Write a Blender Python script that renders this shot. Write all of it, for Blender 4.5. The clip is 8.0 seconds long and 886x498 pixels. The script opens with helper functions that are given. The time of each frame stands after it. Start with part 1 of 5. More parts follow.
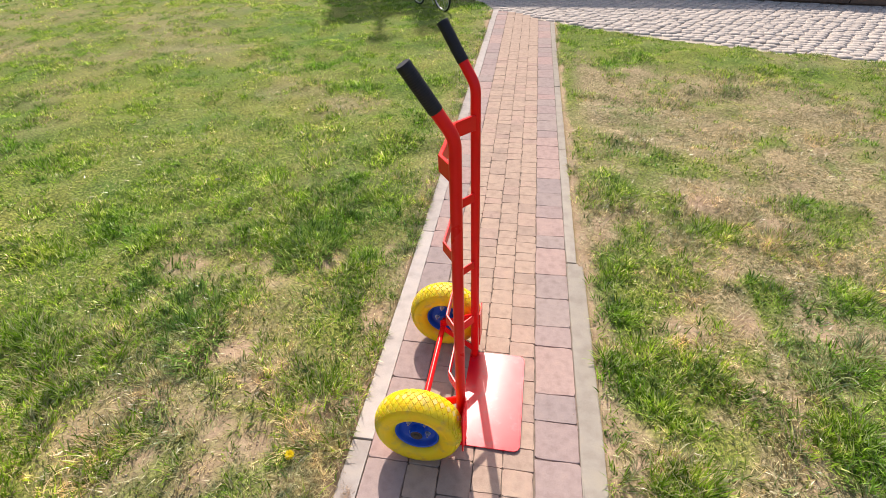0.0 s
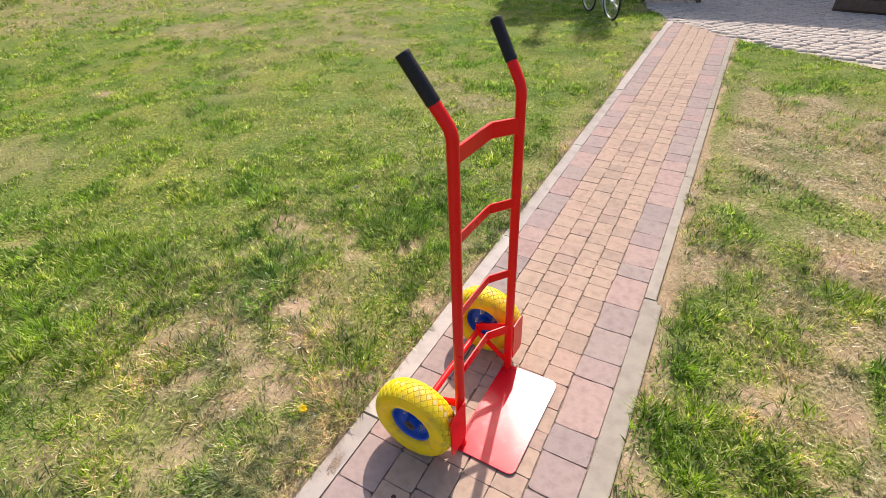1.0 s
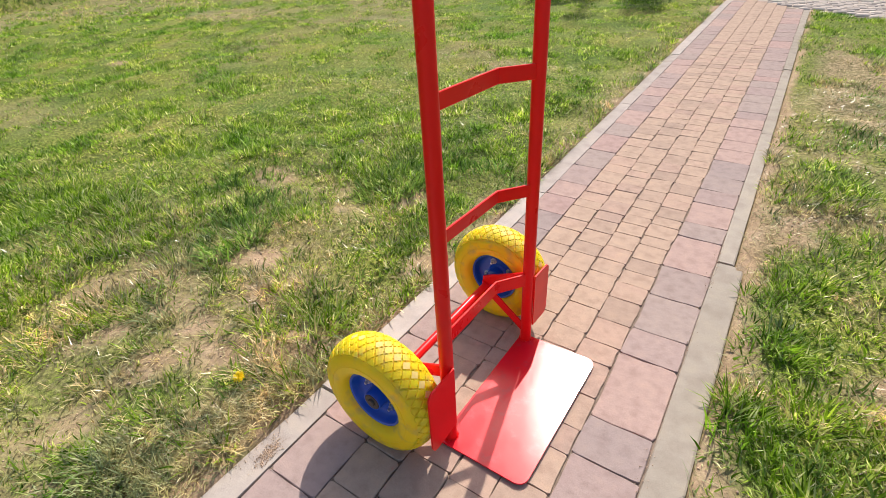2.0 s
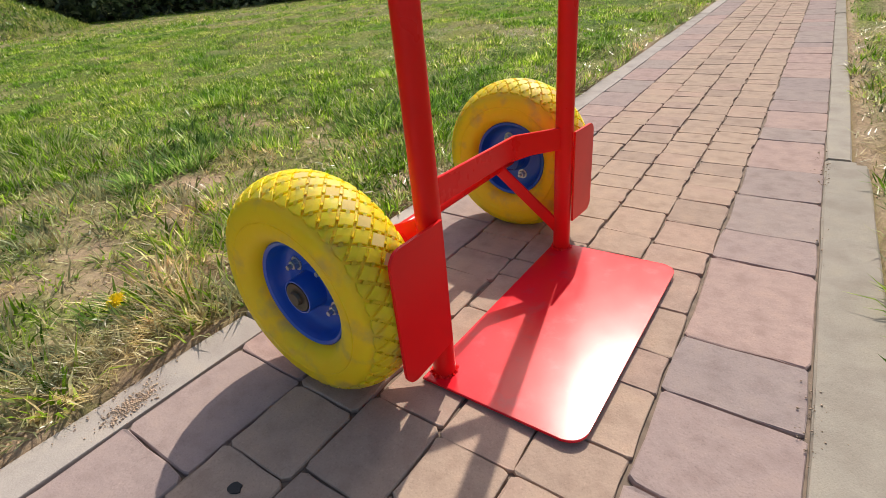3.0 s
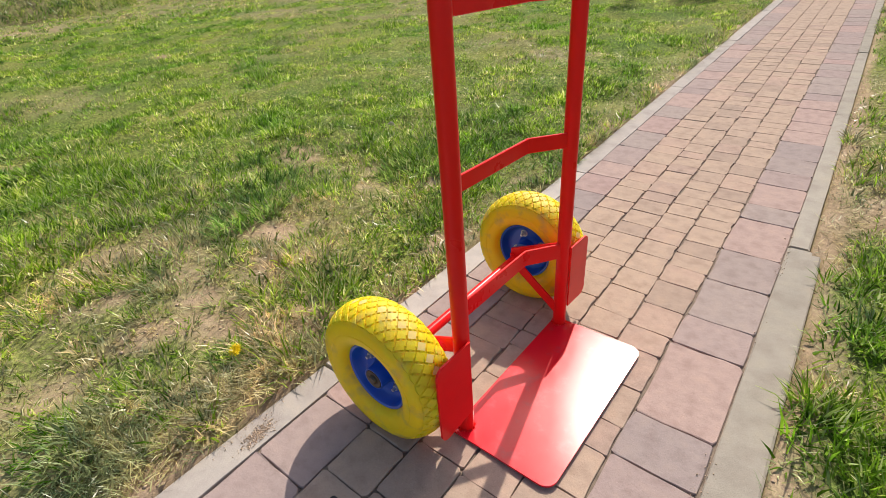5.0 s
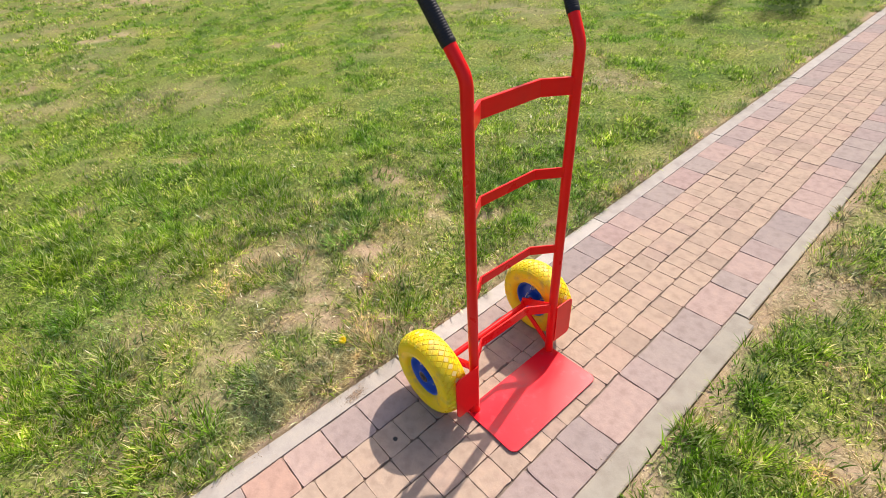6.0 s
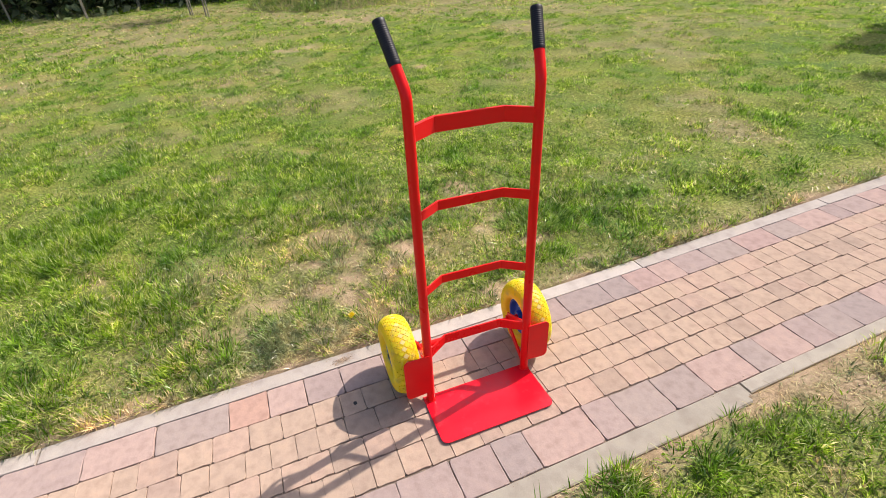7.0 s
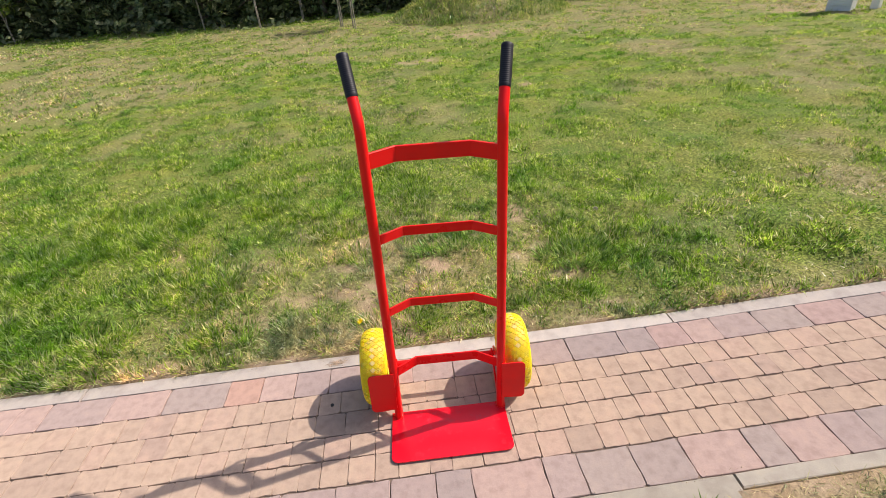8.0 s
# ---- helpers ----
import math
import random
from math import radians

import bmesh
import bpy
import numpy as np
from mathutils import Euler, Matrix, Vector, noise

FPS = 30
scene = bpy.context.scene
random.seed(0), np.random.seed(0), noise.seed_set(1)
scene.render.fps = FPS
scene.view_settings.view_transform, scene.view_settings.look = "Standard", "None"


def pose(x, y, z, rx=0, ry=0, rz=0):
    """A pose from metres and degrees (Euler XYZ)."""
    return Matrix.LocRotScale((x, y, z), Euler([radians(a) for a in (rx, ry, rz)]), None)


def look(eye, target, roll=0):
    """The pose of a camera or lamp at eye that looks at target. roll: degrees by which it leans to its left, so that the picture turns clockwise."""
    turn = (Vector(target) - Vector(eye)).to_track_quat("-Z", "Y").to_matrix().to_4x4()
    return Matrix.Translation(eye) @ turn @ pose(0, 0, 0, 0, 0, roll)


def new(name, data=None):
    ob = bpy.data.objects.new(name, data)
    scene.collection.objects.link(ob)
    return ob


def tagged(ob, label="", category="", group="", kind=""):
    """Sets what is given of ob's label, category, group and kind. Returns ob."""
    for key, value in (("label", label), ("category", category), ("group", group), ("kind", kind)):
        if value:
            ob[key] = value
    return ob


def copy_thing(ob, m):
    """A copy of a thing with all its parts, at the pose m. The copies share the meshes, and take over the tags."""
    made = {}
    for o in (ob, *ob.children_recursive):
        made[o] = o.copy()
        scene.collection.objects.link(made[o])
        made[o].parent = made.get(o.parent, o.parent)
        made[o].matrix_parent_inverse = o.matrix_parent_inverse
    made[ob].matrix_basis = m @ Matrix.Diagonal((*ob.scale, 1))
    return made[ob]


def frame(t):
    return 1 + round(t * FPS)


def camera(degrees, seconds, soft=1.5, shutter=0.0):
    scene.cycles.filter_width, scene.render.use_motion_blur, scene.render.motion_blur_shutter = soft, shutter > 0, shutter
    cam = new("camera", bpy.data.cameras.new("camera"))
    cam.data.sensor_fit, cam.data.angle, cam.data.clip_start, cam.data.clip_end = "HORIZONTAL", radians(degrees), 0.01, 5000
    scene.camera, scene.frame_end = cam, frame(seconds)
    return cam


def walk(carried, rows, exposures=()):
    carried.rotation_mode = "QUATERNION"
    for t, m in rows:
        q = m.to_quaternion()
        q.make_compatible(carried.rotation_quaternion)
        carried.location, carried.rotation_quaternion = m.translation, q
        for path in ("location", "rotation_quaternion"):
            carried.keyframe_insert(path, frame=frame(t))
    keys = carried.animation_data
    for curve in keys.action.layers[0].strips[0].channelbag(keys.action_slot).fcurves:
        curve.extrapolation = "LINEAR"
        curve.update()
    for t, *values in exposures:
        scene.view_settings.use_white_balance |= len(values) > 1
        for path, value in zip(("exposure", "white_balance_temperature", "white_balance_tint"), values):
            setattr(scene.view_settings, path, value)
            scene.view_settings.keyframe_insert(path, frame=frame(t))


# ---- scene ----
cam = camera(84.6, 8.0, soft=0.6)
PATH = [
    (0, (0.048, 0.381, 1.344), (-0.219, 1.966, 0.154), -1.1),
    (0.5, (0.23, 0.414, 1.312), (-0.35, 1.931, 0.144), -1.2),
    (1, (0.347, 0.478, 1.317), (-0.473, 1.884, 0.155), -2.0),
    (1.2, (0.397, 0.514, 1.286), (-0.509, 1.873, 0.132), -2.4),
    (2.3, (0.262, 0.795, 0.689), (-0.721, 2.161, -0.391), -3.3),
    (2.5, (0.234, 0.836, 0.581), (-0.77, 2.206, -0.475), -4.0),
    (3, (0.22, 0.885, 0.412), (-0.828, 2.276, -0.571), -5.3),
    (3.5, (0.232, 0.877, 0.401), (-0.845, 2.289, -0.518), -5.4),
    (4, (0.229, 0.868, 0.398), (-0.874, 2.279, -0.491), -5.1),
    (4.5, (0.239, 0.851, 0.455), (-0.861, 2.225, -0.495), -4.6),
    (4.7, (0.257, 0.832, 0.54), (-0.832, 2.177, -0.462), -4.2),
    (5.8, (0.496, 0.655, 1.202), (-0.671, 1.739, -0.008), -3.9),
    (6, (0.573, 0.633, 1.25), (-0.658, 1.645, 0.042), -4.0),
    (6.5, (0.801, 0.743, 1.259), (-0.628, 1.552, 0.118), -3.7),
    (7, (0.963, 0.934, 1.253), (-0.616, 1.502, 0.164), -3.9),
    (7.5, (1.084, 1.137, 1.281), (-0.586, 1.458, 0.229), -4.2),
    (8, (1.058, 1.348, 1.275), (-0.659, 1.448, 0.254), -5.0),
]
walk(cam, [(t, look(eye, target, roll)) for t, eye, target, roll in PATH],
     [(0.0, 0.57, 6500, 15), (1.2, 0.55, 6500, 15), (2.4, 0.42, 6500, 12), (3.0, 0.20, 6500, 10), (4.5, 0.19, 6500, 10), (5.8, 0.60, 6500, 11), (7.0, 0.56, 6500, 14), (8.0, 0.41, 6500, 14)])

SIZE = 1.11  # the plan below is drawn to a wheel of 234 mm; the real one has 260 mm
SUN_DIR = Vector((-0.218, 0.885, 1.0)).normalized()

# ---- world, sun ----
world = bpy.data.worlds.new("sky")
scene.world = world
world.use_nodes = True
wn = world.node_tree.nodes
sky = wn.new("ShaderNodeTexSky")
sky.sky_type = "NISHITA"
sky.sun_disc = False
sky.dust_density = 3.0
sky.ozone_density = 0.4
sky.sun_elevation = math.asin(SUN_DIR.z)
sky.sun_rotation = math.atan2(SUN_DIR.x, SUN_DIR.y)
world.node_tree.links.new(sky.outputs[0], wn["Background"].inputs[0])
wn["Background"].inputs[1].default_value = 0.122
sun = new("sun", bpy.data.lights.new("sun", "SUN"))
sun.data.energy = 3.85
sun.data.angle = radians(0.55)
sun.data.color = (1.0, 0.92, 0.81)
sun.matrix_world = look(SUN_DIR * 30, (0, 0, 0))


# ---- materials ----
def material(name):
    m = bpy.data.materials.new(name)
    m.use_nodes = True
    return m, m.node_tree.nodes, m.node_tree.links, m.node_tree.nodes["Principled BSDF"]


def add(nodes, kind, **values):
    n = nodes.new(kind)
    for key, value in values.items():
        n.inputs[key].default_value = value
    return n


def ramp(nodes, stops):
    n = nodes.new("ShaderNodeValToRGB")
    e = n.color_ramp.elements
    while len(e) < len(stops):
        e.new(0.5)
    for i, (p, c) in enumerate(stops):
        e[i].position = p
        e[i].color = (*c, 1) if len(c) == 3 else c
    return n


def mix(nodes, links, fac, a, b, blend="MIX"):
    n = nodes.new("ShaderNodeMix")
    n.data_type = "RGBA"
    n.blend_type = blend
    for socket, v in ((n.inputs[0], fac), (n.inputs[6], a), (n.inputs[7], b)):
        if isinstance(v, bpy.types.NodeSocket):
            links.new(v, socket)
        elif isinstance(v, tuple):
            socket.default_value = (*v, 1)
        else:
            socket.default_value = v
    return n.outputs[2]


def noise_tex(nodes, links, scale, detail=4.0, coord="Object", rough=0.55):
    tc = nodes.new("ShaderNodeTexCoord")
    n = add(nodes, "ShaderNodeTexNoise", Scale=scale, Detail=detail, Roughness=rough)
    links.new(tc.outputs[coord], n.inputs["Vector"])
    return n


def bump(nodes, links, bsdf, height, strength=0.3, distance=0.002):
    b = add(nodes, "ShaderNodeBump", Strength=strength, Distance=distance)
    links.new(height, b.inputs["Height"])
    links.new(b.outputs[0], bsdf.inputs["Normal"])
    return b


def paint(name, colour, rough=0.3, worn=(0.3, 0.05, 0.04), amount=0.12, scale=30.0, coat=0.0, metal=0.0, relief=0.12, gloss=0.5, depth=0.0, spot=0.56):
    """Paint or plastic with a faint mottling, dull spots and an orange-peel relief."""
    m, n, l, b = material(name)
    big = noise_tex(n, l, scale * 0.25, 5)
    fine = noise_tex(n, l, scale * 6, 3)
    spots = ramp(n, [(spot, (0, 0, 0)), (spot + 0.16, (1, 1, 1))])
    l.new(big.outputs[0], spots.inputs[0])
    dull = add(n, "ShaderNodeMath")
    dull.operation = "MULTIPLY"
    l.new(spots.outputs[0], dull.inputs[0])
    dull.inputs[1].default_value = amount
    l.new(mix(n, l, dull.outputs[0], colour, worn), b.inputs["Base Color"])
    rr = add(n, "ShaderNodeMapRange")
    rr.inputs[3].default_value = rough * 0.8
    rr.inputs[4].default_value = rough * 1.35
    l.new(big.outputs[0], rr.inputs[0])
    l.new(rr.outputs[0], b.inputs["Roughness"])
    b.inputs["Metallic"].default_value = metal
    b.inputs["Coat Weight"].default_value = coat
    b.inputs["Coat Roughness"].default_value = 0.18
    b.inputs["Specular IOR Level"].default_value = gloss
    b.inputs["Subsurface Weight"].default_value = depth
    b.inputs["Subsurface Radius"].default_value = (0.035, 0.022, 0.003)
    b.inputs["Subsurface Scale"].default_value = 1.0
    bump(n, l, b, fine.outputs[0], relief, 0.001)
    return m


def stone(name, stops, grain=90.0, rough=0.85, relief=0.4, stain=(0.16, 0.13, 0.11), marble=0.0, clouds=11.0):
    """Concrete stone: a tint per piece, cloudy patches of the other tints, grain and a few stains."""
    m, n, l, b = material(name)
    info = n.new("ShaderNodeObjectInfo")
    geo = n.new("ShaderNodeNewGeometry")

    def tex(scale, detail, rough_=0.55, warp=0.0):
        t = add(n, "ShaderNodeTexNoise", Scale=scale, Detail=detail, Roughness=rough_, Distortion=warp)
        l.new(geo.outputs["Position"], t.inputs["Vector"])
        return t.outputs[0]

    def math_(op, a, v):
        k = n.new("ShaderNodeMath")
        k.operation = op
        l.new(a, k.inputs[0])
        if isinstance(v, bpy.types.NodeSocket):
            l.new(v, k.inputs[1])
        else:
            k.inputs[1].default_value = v
        return k.outputs[0]

    tint = ramp(n, stops)
    cloud = tex(clouds, 6.0, 0.62, 0.6)
    shifted = math_("ADD", info.outputs["Random"], math_("MULTIPLY", math_("SUBTRACT", cloud, 0.5), marble))
    l.new(shifted, tint.inputs[0])
    cr = ramp(n, [(0.30, (0.84, 0.82, 0.82)), (0.52, (1, 1, 1)), (0.72, (1.08, 1.06, 1.02))])
    l.new(tex(clouds * 2.3, 5.0), cr.inputs[0])
    c = mix(n, l, 1.0, tint.outputs[0], cr.outputs[0], "MULTIPLY")
    fine = tex(grain * 5, 3.0)
    fr = ramp(n, [(0.28, (0.66, 0.65, 0.64)), (0.42, (0.96, 0.96, 0.96)), (0.62, (1.03, 1.03, 1.03)), (0.72, (1.30, 1.28, 1.24))])
    l.new(fine, fr.inputs[0])
    c = mix(n, l, 0.5, c, fr.outputs[0], "MULTIPLY")
    dr = ramp(n, [(0.60, (0, 0, 0)), (0.80, (0.4, 0.4, 0.4))])
    l.new(tex(5.0, 7.0, 0.7), dr.inputs[0])
    c = mix(n, l, dr.outputs[0], c, stain)
    l.new(c, b.inputs["Base Color"])
    b.inputs["Roughness"].default_value = rough
    b.inputs["Specular IOR Level"].default_value = 0.12
    b.inputs["Diffuse Roughness"].default_value = 0.15
    bump(n, l, b, math_("ADD", math_("MULTIPLY", tex(clouds * 4, 6.0, 0.6), 1.3), math_("MULTIPLY", fine, 0.35)), relief * 1.4, 0.0018)
    return m


def leafy(name, stops, translucent=0.35, patches=None, gloss=0.4):
    """Blades and leaves: a tint per blade, slower drifts of colour over the ground, light passing through."""
    m, n, l, b = material(name)
    geo = n.new("ShaderNodeNewGeometry")
    r = ramp(n, stops)
    l.new(geo.outputs["Random Per Island"], r.inputs[0])
    drift = add(n, "ShaderNodeTexNoise", Scale=2.0, Detail=5.0)
    l.new(geo.outputs["Position"], drift.inputs["Vector"])
    dr = ramp(n, patches or [(0.36, (0.62, 0.80, 0.60)), (0.5, (1.0, 1.0, 0.92)), (0.64, (1.24, 1.12, 1.10))])
    l.new(drift.outputs[0], dr.inputs[0])
    c = mix(n, l, 1.0, r.outputs[0], dr.outputs[0], "MULTIPLY")
    small = add(n, "ShaderNodeTexNoise", Scale=22.0, Detail=5.0, Roughness=0.62)
    l.new(geo.outputs["Position"], small.inputs["Vector"])
    sr = ramp(n, [(0.37, (0.38, 0.49, 0.44)), (0.63, (1.50, 1.45, 1.36))])
    l.new(small.outputs[0], sr.inputs[0])
    c = mix(n, l, 1.0, c, sr.outputs[0], "MULTIPLY")
    clumps = add(n, "ShaderNodeTexNoise", Scale=7.5, Detail=3.0)
    l.new(geo.outputs["Position"], clumps.inputs["Vector"])
    cr = ramp(n, [(0.38, (0.74, 0.84, 0.76)), (0.62, (1.20, 1.18, 1.12))])
    l.new(clumps.outputs[0], cr.inputs[0])
    c = mix(n, l, 1.0, c, cr.outputs[0], "MULTIPLY")
    l.new(c, b.inputs["Base Color"])
    b.inputs["Roughness"].default_value = 0.30
    b.inputs["Specular IOR Level"].default_value = gloss
    tr = n.new("ShaderNodeBsdfTranslucent")
    l.new(c, tr.inputs[0])
    ms = n.new("ShaderNodeMixShader")
    ms.inputs[0].default_value = translucent
    l.new(b.outputs[0], ms.inputs[1])
    l.new(tr.outputs[0], ms.inputs[2])
    l.new(ms.outputs[0], n["Material Output"].inputs[0])
    return m


RED = paint("red enamel", (0.82, 0.011, 0.011), 0.27, (0.55, 0.02, 0.02), 0.3, 30, relief=0.06, gloss=0.22)
RED_PLATE = paint("red enamel scuffed", (0.74, 0.006, 0.020), 0.21, (0.55, 0.03, 0.05), 0.6, 160, coat=0.05, relief=0.05, gloss=0.5)
YELLOW = paint("yellow foam rubber", (1.0, 0.64, 0.002), 0.5, (0.55, 0.38, 0.12), 0.6, 90, relief=0.1, depth=0.8, spot=0.52)
TREAD_WORN = paint("worn yellow tread", (0.72, 0.53, 0.17), 0.8, (0.95, 0.62, 0.01), 0.95, 160, relief=0.3)
BLUE = paint("blue enamel rim", (0.010, 0.09, 0.52), 0.32, (0.02, 0.05, 0.2), 0.3, 40, coat=0.2)
BLACK = paint("black rubber grip", (0.008, 0.008, 0.014), 0.48, (0.022, 0.022, 0.028), 0.5, 60, relief=0.2, gloss=0.35)
STEEL = paint("dark greasy steel", (0.10, 0.09, 0.08), 0.45, (0.2, 0.11, 0.06), 0.6, 150, metal=0.7)
ZINC = paint("zinc bolt", (0.62, 0.62, 0.6), 0.35, (0.4, 0.38, 0.33), 0.4, 150, metal=0.9)
DARK_RUBBER = paint("dark tyre rubber", (0.02, 0.02, 0.02), 0.6, (0.06, 0.06, 0.06), 0.4, 40)
ALLOY = paint("pale alloy", (0.7, 0.7, 0.7), 0.3, (0.5, 0.5, 0.5), 0.3, 60, metal=0.8)
GREEN_PAINT = paint("green bicycle enamel", (0.02, 0.10, 0.05), 0.3, (0.05, 0.06, 0.04), 0.2, 30, coat=0.3)
GREY_CABINET = paint("light grey cabinet plastic", (0.74, 0.74, 0.71), 0.55, (0.58, 0.57, 0.53), 0.3, 3)
WHITE_TARP = paint("white tarpaulin", (0.72, 0.74, 0.78), 0.6, (0.5, 0.5, 0.5), 0.4, 4)
WHITE_METAL = paint("white painted tube", (0.75, 0.75, 0.74), 0.45, (0.4, 0.38, 0.34), 0.4, 8)

SAND = stone("sand yellow concrete stone", [(0.0, (0.39, 0.292, 0.230)), (0.35, (0.45, 0.335, 0.257)), (0.7, (0.46, 0.342, 0.261)), (0.9, (0.465, 0.332, 0.261)), (1.0, (0.405, 0.297, 0.240))], marble=0.5, clouds=14.0)
BORDER_TINTS = {
    "p": stone("pink concrete stone", [(0.0, (0.415, 0.302, 0.265)), (0.5, (0.445, 0.325, 0.282)), (1.0, (0.41, 0.292, 0.262))], marble=0.6, clouds=15.0),
    "m": stone("mauve concrete stone", [(0.0, (0.365, 0.282, 0.258)), (0.5, (0.395, 0.305, 0.275)), (1.0, (0.355, 0.276, 0.255))], marble=0.6, clouds=15.0),
    "g": stone("grey mauve concrete stone", [(0.0, (0.350, 0.280, 0.255)), (0.5, (0.375, 0.303, 0.270)), (1.0, (0.335, 0.272, 0.254))], marble=0.6, clouds=15.0),
    "o": stone("orange pink concrete stone", [(0.0, (0.45, 0.285, 0.228)), (1.0, (0.47, 0.305, 0.242))], marble=0.6, clouds=15.0),
}
KERB_PALE = stone("pale concrete kerb", [(0.0, (0.42, 0.375, 0.335)), (1.0, (0.52, 0.47, 0.425))], 120, 0.9, 0.5, (0.30, 0.23, 0.16), marble=0.9, clouds=7.0)
KERB = stone("grey concrete kerb", [(0.0, (0.325, 0.292, 0.24)), (1.0, (0.42, 0.378, 0.315))], 120, 0.9, 0.5, (0.28, 0.21, 0.14), marble=0.9, clouds=7.0)
COBBLE = stone("grey granite cobble", [(0.0, (0.48, 0.42, 0.365)), (1.0, (0.60, 0.535, 0.47))], 60, 0.8, 0.4, marble=1.4, clouds=9.0)
WALL = stone("brown stained boards", [(0.0, (0.16, 0.11, 0.085)), (1.0, (0.20, 0.14, 0.10))], 20, 0.8, 0.5)
ROOF = stone("dark roof tiles", [(0.0, (0.13, 0.07, 0.055)), (1.0, (0.14, 0.08, 0.06))], 20, 0.8, 0.4)
PALE_BARK = stone("pale sapling bark", [(0.0, (0.26, 0.23, 0.19)), (1.0, (0.36, 0.33, 0.28))], 30, 0.9, 0.6)
BARK = stone("grey brown bark", [(0.0, (0.16, 0.12, 0.09)), (1.0, (0.22, 0.17, 0.12))], 30, 0.9, 0.8)

GRASS = leafy("lawn grass", [(0.0, (0.06, 0.13, 0.010)), (0.3, (0.20, 0.34, 0.024)), (0.55, (0.36, 0.52, 0.058)), (0.78, (0.50, 0.60, 0.145)), (0.9, (0.68, 0.68, 0.34)), (1.0, (0.78, 0.74, 0.50))], 0.60, gloss=0.15)
TUFT = leafy("blue green tuft grass", [(0.0, (0.07, 0.14, 0.02)), (0.5, (0.20, 0.33, 0.055)), (1.0, (0.48, 0.60, 0.22))], 0.5, gloss=0.4)
STRAW = leafy("dry straw grass", [(0.0, (0.32, 0.235, 0.13)), (0.45, (0.54, 0.435, 0.26)), (1.0, (0.70, 0.63, 0.45))], 0.4, gloss=0.5)
NEEDLE = leafy("dark conifer needles", [(0.0, (0.06, 0.075, 0.04)), (0.5, (0.16, 0.19, 0.10)), (0.85, (0.33, 0.35, 0.20)), (1.0, (0.55, 0.55, 0.36))], 0.4)
WEED = leafy("mound weeds", [(0.0, (0.11, 0.17, 0.03)), (0.5, (0.26, 0.35, 0.06)), (0.8, (0.42, 0.43, 0.14)), (1.0, (0.50, 0.42, 0.22))], 0.45)
PETAL = paint("yellow petals", (0.92, 0.72, 0.01), 0.6, (0.85, 0.6, 0.0), 0.3, 200)


def soil_material():
    m, n, l, b = material("sandy soil and thatch")
    geo = n.new("ShaderNodeNewGeometry")

    def tex(scale, detail=5.0, rough=0.6):
        t = add(n, "ShaderNodeTexNoise", Scale=scale, Detail=detail, Roughness=rough)
        l.new(geo.outputs["Position"], t.inputs["Vector"])
        return t.outputs[0]

    def attr(name):
        a = n.new("ShaderNodeAttribute")
        a.attribute_name = name
        return a.outputs["Fac"]

    def ramped(src, stops):
        r = ramp(n, stops)
        l.new(src, r.inputs[0])
        return r.outputs[0]

    soil = ramped(tex(9), [(0.3, (0.30, 0.21, 0.135)), (0.5, (0.44, 0.315, 0.215)), (0.7, (0.52, 0.39, 0.28))])
    soil = mix(n, l, 0.8, soil, ramped(tex(160, 3), [(0.3, (0.7, 0.68, 0.66)), (0.7, (1.15, 1.13, 1.1))]), "MULTIPLY")
    thatch = ramped(tex(70, 6, 0.7), [(0.32, (0.05, 0.05, 0.02)), (0.44, (0.16, 0.135, 0.065)), (0.56, (0.36, 0.29, 0.165)), (0.68, (0.56, 0.47, 0.30))])
    green = ramped(tex(75, 7, 0.8), [(0.34, (0.02, 0.028, 0.008)), (0.48, (0.09, 0.125, 0.024)), (0.56, (0.22, 0.275, 0.058)), (0.68, (0.42, 0.46, 0.14))])
    green = mix(n, l, 1.0, green, ramped(tex(1.7, 5), [(0.34, (0.62, 0.85, 0.62)), (0.66, (1.45, 1.18, 1.2))]), "MULTIPLY")
    c = mix(n, l, attr("dry"), green, thatch)
    c = mix(n, l, attr("bare"), c, soil)
    l.new(c, b.inputs["Base Color"])
    b.inputs["Roughness"].default_value = 0.95
    b.inputs["Specular IOR Level"].default_value = 0.15
    bump(n, l, b, tex(42, 7, 0.72), 0.6, 0.012)
    return m


SOIL = soil_material()


def flat_material(name, colour, rough=0.9):
    m, n, l, b = material(name)
    t = noise_tex(n, l, 60, 5)
    r = ramp(n, [(0.3, tuple(v * 0.7 for v in colour)), (0.7, tuple(min(1, v * 1.25) for v in colour))])
    l.new(t.outputs[0], r.inputs[0])
    l.new(r.outputs[0], b.inputs["Base Color"])
    b.inputs["Roughness"].default_value = rough
    return m


JOINT = flat_material("sandy joint filling", (0.19, 0.145, 0.11))
CRUMB = flat_material("sandy crumbs", (0.46, 0.34, 0.24))
SANDBED = flat_material("pale sand bed", (0.45, 0.39, 0.31))
HOUSE_SIDE = flat_material("grey plaster", (0.4, 0.36, 0.3))


# ---- mesh helpers ----
def part(name, bm, mat, parent=None, label="", smooth=False):
    me = bpy.data.meshes.new(name)
    bmesh.ops.recalc_face_normals(bm, faces=bm.faces)
    bm.to_mesh(me)
    bm.free()
    for mm in (mat if isinstance(mat, (list, tuple)) else [mat]):
        me.materials.append(mm)
    if smooth:
        for p in me.polygons:
            p.use_smooth = True
        me.set_sharp_from_angle(angle=radians(38))
    ob = new(name, me)
    if parent:
        ob.parent = parent
    if label:
        tagged(ob, label)
    return ob


